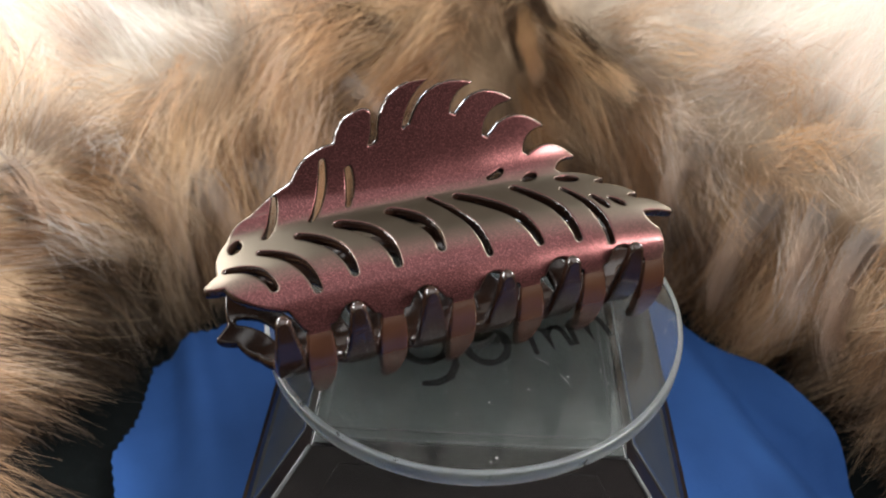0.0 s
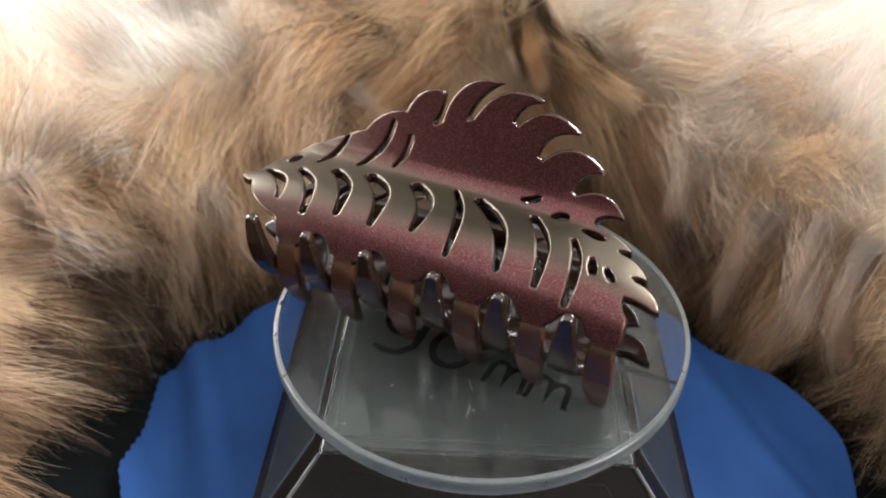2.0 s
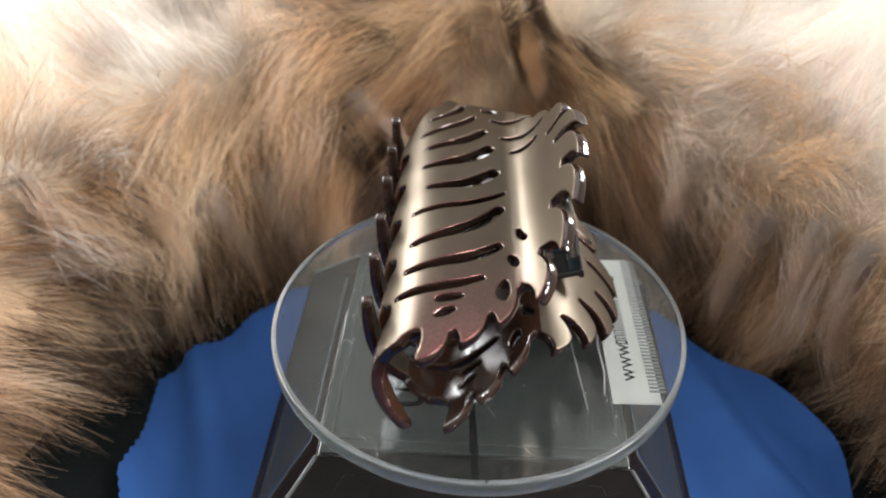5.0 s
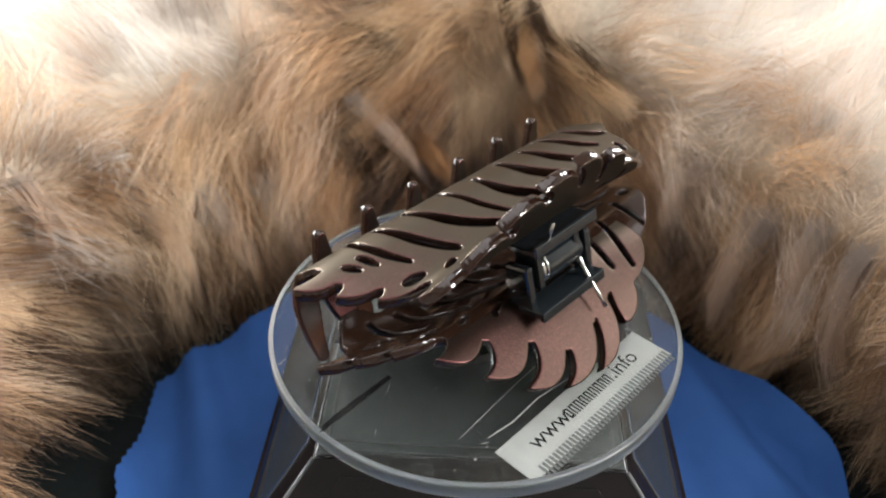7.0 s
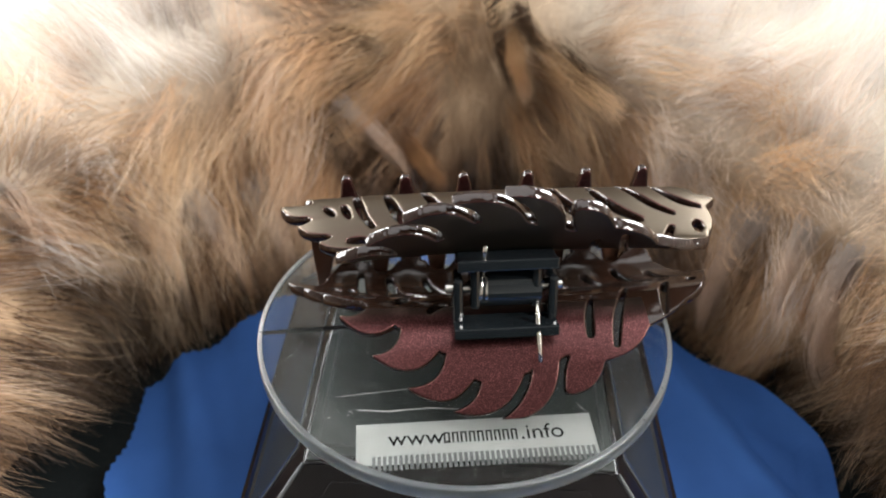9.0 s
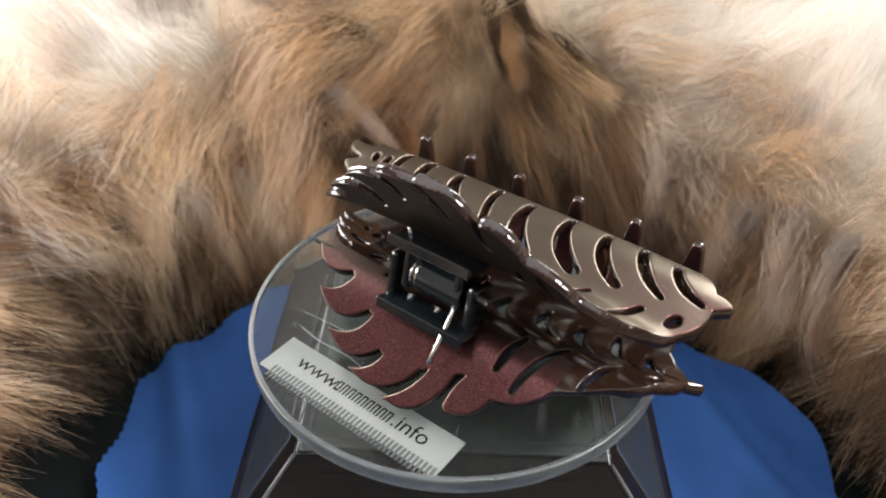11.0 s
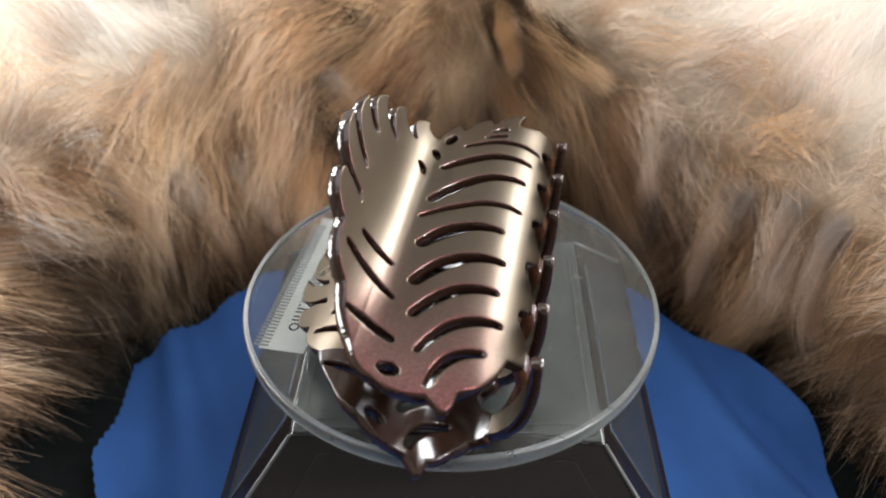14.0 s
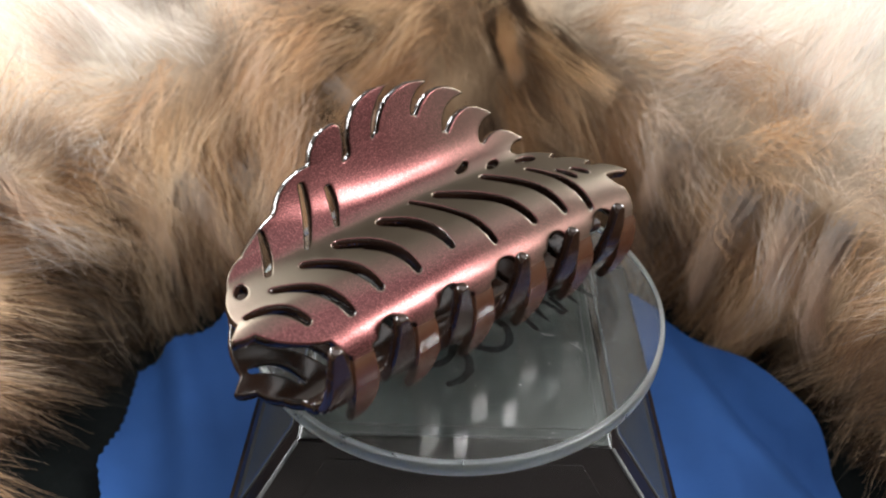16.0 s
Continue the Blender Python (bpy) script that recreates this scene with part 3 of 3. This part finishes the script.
def label_strip(disc):
    """Printed paper strip with a comb of ruler ticks, stuck under the disc; reads from the rim side."""
    z = -0.00135
    def at(x, y):
        """x along the lettering, y up the lettering (towards the disc's middle), in mm."""
        s, u = 23.2 - x, -36.8 + y
        return Vector(((s * math.cos(TURN) + u * math.sin(TURN)) * MM, (s * math.sin(TURN) - u * math.cos(TURN)) * MM, z))
    o = at(0, 0)
    ex, ey = (at(1, 0) - o), (at(0, 1) - o)
    m = Matrix((( *ex.normalized(), 0), (*ey.normalized(), 0), (0, 0, 1, 0), (0, 0, 0, 1))).transposed()
    m.translation = o
    bm = box_bm(0, 45.2 * MM, 0.6 * MM, 10.2 * MM, -0.0001, 0)
    bm.transform(m)
    paper = part("label", bm, PAPER, disc, "white paper strip with web address and ruler ticks")
    up = m @ Matrix.Translation((0, 0, 0.00004))
    size = 4.9 * MM
    text_mesh("lettering", "www.", size, up @ Matrix.Translation((6.0 * MM, 4.8 * MM, 0)), INK, paper)
    text_mesh("lettering", ".info", size, up @ Matrix.Translation((31.0 * MM, 4.8 * MM, 0)), INK, paper)
    # the name between is shown as bars
    for k in range(9):
        x = 16.5 + 1.6 * k
        for x0, x1, y0, y1 in ((x, x + 0.34, 0, 2.55), (x + 0.86, x + 1.2, 0, 2.55), (x + 0.34, x + 0.86, 2.2, 2.55)):
            bm = box_bm(x0 * MM, x1 * MM, (4.8 + y0) * MM, (4.8 + y1) * MM, 0, 0.00003)
            bm.transform(up)
            part("letter_bar", bm, INK, paper)
    for k in range(42):
        bm = box_bm((3.0 + k * 1.0) * MM, (3.62 + k * 1.0) * MM, -0.7 * MM, 2.5 * MM, 0, 0.00003)
        bm.transform(up)
        part("ruler_tick", bm, GREYINK, paper)
    return paper


def hand_writing(disc):
    """90mm, in black marker on the disc's underside."""
    z = -0.00130
    nine = arc_points(-13.2, 8.2, 4.4, 4.0, 20, 380, 20) + [(-8.6, 11.2), (-8.8, 14.7), (-10.8, 17.4), (-13.8, 18.2), (-16.8, 17.4)]
    flat_stroke(nine, 1.7, z, INK, disc, "marker_figure")
    flat_stroke(arc_points(-1.0, 11.2, 4.3, 5.4, -70, 295, 24), 1.7, z, INK, disc, "marker_figure")
    for s0 in (8.0, 17.0):
        pts = [(s0, 17.2), (s0 + 0.5, 11.2)] + arc_points(s0 + 2.2, 12.2, 1.7, 1.8, 190, 350, 6) + [(s0 + 4.0, 16.6), (s0 + 4.3, 12.0)] + arc_points(s0 + 6.0, 12.6, 1.6, 1.7, 190, 350, 6) + [(s0 + 7.9, 17.0), (s0 + 8.7, 16.6)]
        flat_stroke(pts, 1.35, z, INK, disc, "marker_letter")


def scuffs(disc):
    """Fine scratches, tape lines and dust on the disc's face."""
    rng = random.Random(4)
    flat_stroke([(44.0, 0.4), (35, 0.8), (24.0, 1.2)], 1.5, -0.0013, INK, disc, "tape_edge")
    flat_stroke([(27, -21.0), (10, -19.6), (-9.0, -18.6)], 0.14, 0.00225, DUST, disc, "scratch")
    flat_stroke([(23, -24.6), (17, -25.4), (9, -25.0), (-2, -26.4)], 0.22, 0.00225, DUST, disc, "scratch")
    for k in range(38):
        a, r = rng.uniform(0, 6.28), 42 * math.sqrt(rng.random())
        s0, u0 = r * math.cos(a), r * math.sin(a)
        b, n = rng.uniform(0, 6.28), rng.choice((0.25, 0.3, 0.4, 0.5, 1.6, 3.0))
        flat_stroke([(s0, u0), (s0 + n * 0.5 * math.cos(b), u0 + n * 0.5 * math.sin(b)), (s0 + n * math.cos(b + 0.1), u0 + n * math.sin(b + 0.1))],
                    0.10 if n > 1 else rng.uniform(0.15, 0.35), 0.00225, DUST, disc, "scratch" if n > 1 else "dust_speck")


def disc_part(stand):
    r = 44.4 * MM
    top, low = 2.2 * MM, -1.2 * MM
    bm = lathe_bm([(0, low), (r - 0.5 * MM, low), (r - 0.15 * MM, low + 0.15 * MM), (r, low + 0.5 * MM), (r, top - 0.5 * MM), (r - 0.15 * MM, top - 0.15 * MM), (r - 0.5 * MM, top), (0, top)], 128)
    disc = part("disc", bm, ACRYLIC, stand, "clear acrylic disc with scuffed rim", smooth=False)
    band = [(r - 0.95 * MM, top + 0.01 * MM), (r - 0.12 * MM, top - 0.02 * MM), (r + 0.12 * MM, top - 0.40 * MM), (r + 0.12 * MM, low + 0.30 * MM),
            (r - 0.05 * MM, low - 0.01 * MM), (r - 0.20 * MM, low + 0.05 * MM), (r - 0.95 * MM, top + 0.01 * MM)]
    part("rim_band", lathe_bm(band, 128), FROST, disc, "milky sawn rim", smooth=True)
    label_strip(disc)
    hand_writing(disc)
    scuffs(disc)
    return disc


stand = turntable()
disc = disc_part(stand)
claw = hair_claw()


# ---- cloth, table and fur ----
CLOTH_EDGE = [(-70, -190), (-74, -60), (-74, -40), (-86, -13), (-86, 4), (-88, 20), (-60, 46), (-8, 96), (60, 43), (78, 22), (89, 5), (90, -12), (100, -60), (114, -190)]


def cloth():
    """A square of fabric; fanned out from under the turntable, with a pinked edge and soft folds."""
    edge = []
    for k in range(len(CLOTH_EDGE) - 1):
        (x0, y0), (x1, y1) = CLOTH_EDGE[k], CLOTH_EDGE[k + 1]
        n = max(2, int(math.hypot(x1 - x0, y1 - y0) / 1.5))
        for m in range(n):
            f = m / n
            edge.append((x0 + (x1 - x0) * f, y0 + (y1 - y0) * f))
    edge.append(CLOTH_EDGE[-1])
    rings = 26
    verts, faces = [], []
    cx, cy = 0.0, -60.0
    for r in range(rings + 1):
        g = 0.15 + 0.85 * r / rings
        for k, (x, y) in enumerate(edge):
            pink = 1.0 + (0.007 if k % 2 and x < 0 else 0.0) * (r == rings)
            px, py = cx + (x - cx) * g * pink, cy + (y - cy) * g * pink
            far = min(1.0, max(0.0, (max(abs(px), abs(py)) - 50) / 22))
            z = -40.2 + far * (14.0 * noise.noise((px * 0.062 + py * 0.03, py * 0.014, 1.3)) + 3.0 * noise.noise((px * 0.11 + py * 0.05, py * 0.02, 4.3))) - 2.5 * max(0, g - 0.9) * 10 * far
            verts.append((px * MM, py * MM, max(z, 0.1 * z - 41.0) * MM))
    n = len(edge)
    for r in range(rings):
        for k in range(n - 1):
            faces.append((r * n + k, r * n + k + 1, (r + 1) * n + k + 1, (r + 1) * n + k))
    faces.append(list(range(n))[::-1])
    ob = mesh_object("cloth", verts, faces, CLOTH, smooth=True)
    return tagged(ob, "plain blue fabric with pinked edge under the turntable", "cloth")


cloth()
# runs on unseen towards the camera to hold back bounce from the pale table
lining = box_bm(-0.30, 0.30, -0.75, 0.13, -0.056, -0.047, 0.003)
tagged(part("coat_lining", lining, LINING), "dark green-black coat fabric under the blue cloth", "coat")
ground = part("ground", box_bm(-1.14, 1.14, -1.84, 1.14, -0.12, -0.06), TABLE)
tagged(ground, "pale tabletop under the fur", "table", kind="structure")


def wall(name, a0, a1, windows, place):
    """A wall along x with window openings (left, right, foot, head), then set in its place."""
    bm = bmesh.new()
    spans, x = [], a0
    for l, r, f, h in windows:
        spans += [(x, l, -0.12, 1.62), (l, r, -0.12, f), (l, r, h, 1.62)]
        x = r
    spans.append((x, a1, -0.12, 1.62))
    for l, r, f, h in spans:
        bm2 = box_bm(l, r, 0.0, 0.12, f, h)
        me = bpy.data.meshes.new("piece")
        bm2.to_mesh(me)
        bm2.free()
        bm.from_mesh(me)
        bpy.data.meshes.remove(me)
    bm.transform(place)
    return tagged(part(name, bm, WALL), "plain unseen wall, added to shape the reflections", "wall", kind="structure")


# unseen room shell, added to set what the claw and disc reflect
wall("wall_north", -1.26, 1.26, [(-1.20, -0.80, 0.15, 0.97), (0.80, 1.20, 0.15, 0.97)], pose(0, 1.14, 0))
wall("wall_west", -1.84, 1.14, [(-0.03, 0.53, 0.08, 0.60)], pose(-1.14, 0, 0, 0, 0, 90))
wall("wall_east", -1.84, 1.14, [(-0.60, -0.20, 0.64, 1.06)], pose(1.26, 0, 0, 0, 0, 90))
wall("wall_south", -1.26, 1.26, [], pose(0, -1.96, 0))
tagged(part("ceiling", box_bm(-1.26, 1.26, -1.96, 1.26, 1.62, 1.70), WALL), "plain unseen ceiling of the added room shell", "ceiling", kind="structure")

ROLL = spline([(-196, -190, -40, 46), (-190, -90, -38, 48), (-176, -10, -40, 50), (-145, 72, -38, 50), (-80, 138, -20, 56), (0, 165, -8, 60),
               (78, 136, -16, 58), (142, 68, -24, 56), (172, -10, -30, 54), (190, -90, -38, 50), (200, -190, -40, 48)], 16)


def roll_frame(a):
    k = np.clip(a, 0, 1) * (len(ROLL) - 1)
    i = np.minimum(k.astype(int), len(ROLL) - 2)
    f = (k - i)[:, None]
    c = ROLL[i] * (1 - f) + ROLL[i + 1] * f
    t = ROLL[i + 1, :2] - ROLL[i, :2]
    t = t / np.linalg.norm(t, axis=1)[:, None]
    inward = np.stack([t[:, 1], -t[:, 0], 0 * t[:, 0]], -1)      # towards the turntable
    return c[:, :3] * MM, c[:, 3] * MM, np.stack([t[:, 0], t[:, 1], 0 * t[:, 0]], -1), inward


def roll_point(a, b):
    """Point and normal on the roll; b in radians, 0 faces the turntable, pi/2 is the ridge."""
    c, r, t, inward = roll_frame(a)
    up = np.array([0, 0, 1.0])
    n = inward * np.cos(b)[:, None] + up * np.sin(b)[:, None]
    down = inward * np.sin(b)[:, None] - up * np.cos(b)[:, None]
    return c + n * r[:, None], n, down, t


def fur_roll():
    na, nb = 160, 40
    aa, bb = np.meshgrid(np.linspace(0, 1, na), np.linspace(-1.3, 3.6, nb), indexing="ij")
    p, n, d, t = roll_point(aa.ravel(), bb.ravel())
    faces = [(i * nb + j, (i + 1) * nb + j, (i + 1) * nb + j + 1, i * nb + j + 1) for i in range(na - 1) for j in range(nb - 1)]
    p = p + n * 9.0 * MM
    fur = mesh_object("fur_collar", p, faces, SKIN, smooth=True)
    tagged(fur, "thick golden brown fur collar with pale and dark tips", "fur collar")
    uvs = fur.data.uv_layers.new(name="Marks")
    loop_v = np.empty(len(fur.data.loops), np.int32)
    fur.data.loops.foreach_get("vertex_index", loop_v)
    fa, fb = aa.ravel(), bb.ravel()
    line = np.interp(fa, [0.2, 0.33, 0.45, 0.55, 0.65, 0.8], [1.0, 0.85, 0.66, 0.52, 0.48, 0.58])
    # the same backlit paleness put into the wool above the parting
    light = np.clip((fb - line + 0.15) / 0.45, 0, 1) * np.clip((np.abs(fa - 0.49) - 0.04) / 0.08, 0, 1) * 0.9
    uvs.data.foreach_set("uv", np.stack([light[loop_v], 0 * light[loop_v]], -1).astype(np.float32).ravel())
    # hair, in clumps
    rng = np.random.default_rng(7)
    clumps, per, seg = 3500, 56, 5
    ca = rng.uniform(0.10, 0.90, clumps)
    cb = rng.uniform(-0.75, 2.4, clumps)
    cdir = np.array([0.75 * noise.noise((x * 9, y * 1.2, 0.4)) + 0.35 * noise.noise((x * 30, y * 4, 2.4)) for x, y in zip(ca, cb)]) + rng.normal(0, 0.06, clumps)
    # swept aside on both sides of the seam
    cdir += 1.1 * np.exp(-((ca - 0.555) / 0.022) ** 2) - 0.7 * np.exp(-((ca - 0.450) / 0.034) ** 2)
    clen = rng.uniform(36, 62, clumps) * MM
    a = np.repeat(ca, per) + rng.normal(0, 0.0065, clumps * per)
    b = np.repeat(cb, per) + rng.normal(0, 0.075, clumps * per)
    root, nrm, down, along = roll_point(a, b)
    c_root, c_nrm, c_down, c_along = roll_point(ca, cb)
    part_line = np.interp(ca, [0.2, 0.33, 0.45, 0.55, 0.65, 0.8], [1.0, 0.85, 0.66, 0.52, 0.48, 0.58])
    fall = np.tanh((np.repeat(part_line, per) - np.repeat(cb, per)) * 3.2)[:, None]
    direc = nrm * 0.55 + down * fall * 0.85 + along * (np.repeat(cdir, per) + rng.normal(0, 0.045, len(a)))[:, None]
    direc /= np.linalg.norm(direc, axis=1)[:, None]
    length = (np.repeat(clen, per) * rng.uniform(0.6, 1.15, len(a)))[:, None]
    flank = np.clip((np.abs(a - 0.5) - 0.17) / 0.08, 0, 1) * np.clip((0.75 - b) / 0.5, 0, 1)
    length = length * (1 - 0.4 * flank)[:, None]
    guard = rng.random(len(a)) < 0.02
    length = np.where(guard[:, None], length * 1.3, length)
    gather = np.repeat(c_root, per, 0) - root
    curl = rng.normal(0, 1, (len(a), 3))
    bow = rng.normal(0, 1, (clumps, 3))
    width = rng.uniform(0.035, 0.11, len(a))[:, None] * MM
    wide = np.cross(direc, nrm)
    wide /= np.linalg.norm(wide, axis=1)[:, None] + 1e-9
    rows = []
    for k in range(seg + 1):
        f = k / seg
        pt = root + direc * length * f + gather * 0.9 * f ** 1.3 - nrm * length * 0.22 * f * f + np.array([0, 0, -0.16]) * length * f * f + curl * 0.0016 * f * f + np.repeat(bow, per, 0) * math.sin(math.pi * f) * 0.0035
        w = width * (1 - 0.85 * f ** 1.5)
        rows.append((pt - wide * w, pt + wide * w))
    # none lies over the blue fabric
    px, py = (rows[-1][0][:, 0] / MM, rows[-1][0][:, 1] / MM)
    over = polygon_distance(np.array(CLOTH_EDGE, float), px, py) < -1.0
    for k in (2, 3, 4):
        over |= (polygon_distance(np.array(CLOTH_EDGE, float), rows[k][0][:, 0] / MM, rows[k][0][:, 1] / MM) < -1.0) & (rows[k][0][:, 2] < 0.02)
    keep = ~over
    rows = [(l[keep], r[keep]) for l, r in rows]
    # single locks that stand out: start and end (along, round), tone, paleness
    extra = {0.02: ((0.5216, 0.635, 0.5452, 0.34), (0.5381, 0.635, 0.5685, 0.467), (0.5694, 0.516, 0.6017, 0.429), (0.4121, 0.667, 0.4387, 0.552), (0.4054, 0.27, 0.4185, -0.005)),
             0.90: ((0.5389, 0.528, 0.5562, 0.319), (0.5579, 0.505, 0.608, 0.414), (0.4382, 0.158, 0.4763, -0.193)),
             1.00: ((0.4116, 0.392, 0.4525, -0.107), (0.3121, 0.632, 0.3194, -0.109), (0.3333, 0.419, 0.3528, -0.359), (0.2752, 0.879, 0.2679, 0.587),
                    (0.2715, 0.786, 0.2779, 0.468), (0.6435, 0.355, 0.6389, 0.033), (0.6751, 0.33, 0.6677, -0.376), (0.6939, 0.4, 0.7075, -0.026), (0.7193, 0.441, 0.7377, -0.069), (0.3579, 0.302, 0.3744, -0.374))}
    lock_tone, lock_pale = [], []
    for shade, items in extra.items():
        for a0, b0, a1, b1 in items:
            n = 150 if shade != 0.90 else 280
            ja, jb, ka, kb = rng.normal(0, 0.0035, n), rng.normal(0, 0.03, n), rng.normal(0, 0.0016, n), rng.normal(0, 0.03, n)
            lift = rng.uniform(11, 18, n)
            wl = rng.uniform(0.05, 0.13, n)[:, None] * MM
            for k in range(seg + 1):
                f = k / seg
                pt, nn, dd, tt = roll_point((a0 + ja) * (1 - f) + (a1 + ka) * f, (b0 + jb) * (1 - f) + (b1 + kb) * f)
                pt = pt + nn * (lift + 4 * math.sin(math.pi * f) - 2 * f)[:, None] * MM
                side = tt if abs(b1 - b0) > 0.16 else dd
                w = wl * (1 - 0.8 * f ** 1.5)
                rows[k] = (np.vstack([rows[k][0], pt - side * w]), np.vstack([rows[k][1], pt + side * w]))
            lock_tone.append(np.clip(rng.normal(shade, 0.06, n), 0.01, 1))
            lock_pale.append(np.full(n, 0.30 if shade == 1.0 else 0.0))
    # a frizzy pale tuft beside the seam
    n = 70
    c0, n0, d0, t0 = roll_point(np.full(n, 0.6522) + rng.normal(0, 0.003, n), np.full(n, 0.47) + rng.normal(0, 0.05, n))
    aim, turn = rng.normal(0, 1, (n, 3)), rng.normal(0, 1, (n, 3))
    for k in range(seg + 1):
        f = k / seg
        pt = c0 + n0 * (17 * MM) + aim * f * 0.0032 + turn * math.sin(f * 4.0) * 0.0018
        rows[k] = (np.vstack([rows[k][0], pt - t0 * 0.00007]), np.vstack([rows[k][1], pt + t0 * 0.00007]))
    lock_tone.append(np.full(n, 1.0))
    lock_pale.append(np.full(n, 0.45))
    n_h = len(rows[0][0])
    verts = np.stack([np.stack(r, 1) for r in rows], 1).reshape(-1, 3)       # hair, ring, side
    base = (np.arange(n_h) * (seg + 1) * 2)[:, None, None]
    ring = (np.arange(seg) * 2)[None, :, None]
    quad = base + ring + np.array([0, 1, 3, 2])[None, None, :]
    quad = quad.reshape(-1, 4)
    me = bpy.data.meshes.new("hair")
    me.vertices.add(len(verts))
    me.vertices.foreach_set("co", verts.astype(np.float32).ravel())
    me.loops.add(quad.size)
    me.loops.foreach_set("vertex_index", quad.astype(np.int32).ravel())
    me.polygons.add(len(quad))
    me.polygons.foreach_set("loop_start", np.arange(0, quad.size, 4, dtype=np.int32))
    me.update(calc_edges=True)
    uv = me.uv_layers.new(name="UVMap")
    ctone = np.array([0.58 + 0.75 * noise.noise((x * 14, y * 1.6, 7.7)) for x, y in zip(ca, cb)]) + rng.normal(0, 0.17, clumps)
    # dark guard hair along the seam at the back; low hair toned down for shade
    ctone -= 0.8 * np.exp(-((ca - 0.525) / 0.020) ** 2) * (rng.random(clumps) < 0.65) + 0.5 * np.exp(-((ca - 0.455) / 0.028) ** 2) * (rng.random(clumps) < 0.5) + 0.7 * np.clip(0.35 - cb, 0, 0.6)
    # shade low on both flanks, put into the hair tone
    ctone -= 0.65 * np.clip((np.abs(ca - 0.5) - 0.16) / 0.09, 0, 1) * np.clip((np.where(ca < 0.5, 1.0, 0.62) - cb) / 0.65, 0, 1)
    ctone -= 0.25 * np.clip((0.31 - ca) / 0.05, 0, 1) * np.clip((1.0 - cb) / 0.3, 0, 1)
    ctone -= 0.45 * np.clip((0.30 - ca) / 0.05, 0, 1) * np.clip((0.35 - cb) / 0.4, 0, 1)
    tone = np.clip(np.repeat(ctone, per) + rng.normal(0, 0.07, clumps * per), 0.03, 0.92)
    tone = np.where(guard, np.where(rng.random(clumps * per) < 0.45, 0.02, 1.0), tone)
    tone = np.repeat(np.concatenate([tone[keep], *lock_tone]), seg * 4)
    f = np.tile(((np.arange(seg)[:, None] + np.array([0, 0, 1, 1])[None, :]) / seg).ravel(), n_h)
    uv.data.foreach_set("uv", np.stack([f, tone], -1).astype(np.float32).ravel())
    # cream outer fur with backlit brightness put into its colour, browner towards the seam
    pale = np.clip((cb - part_line + 0.12 + 0.16 * rng.normal(0, 1, clumps)) / 0.45, 0, 1) * np.clip((np.abs(ca - 0.49) - 0.04) / 0.08, 0, 1)
    pale = np.clip(np.repeat(pale, per) * 0.9 + rng.normal(0, 0.08, clumps * per), 0, 1)
    uv2 = me.uv_layers.new(name="Marks")
    uv2.data.foreach_set("uv", np.stack([np.repeat(np.concatenate([pale[keep], *lock_pale]), seg * 4), np.zeros(n_h * seg * 4)], -1).astype(np.float32).ravel())
    me.materials.append(FUR)
    me.shade_smooth()
    hair = new("hair", me)
    hair.parent = fur
    tagged(hair, "long soft golden brown hairs with pale tips", kind="stuff")
    return fur


fur_roll()


def motions():
    """The disc and what lies on it turn about once, clockwise seen from above."""
    angles = [1.2, -21.0, -43.13, -65.14, -86.98, -108.64, -130.09, -151.37, -172.49, -193.49, -214.43, -235.33, -256.25, -277.19, -298.18, -319.19, -340.23]
    walk(claw, [(t, pose(0, 0, 0, 0, 0, a)) for t, a in enumerate(angles)])
    walk(disc, [(t, pose(0, 0, 0.040, 0, 0, a)) for t, a in enumerate(angles)])


motions()
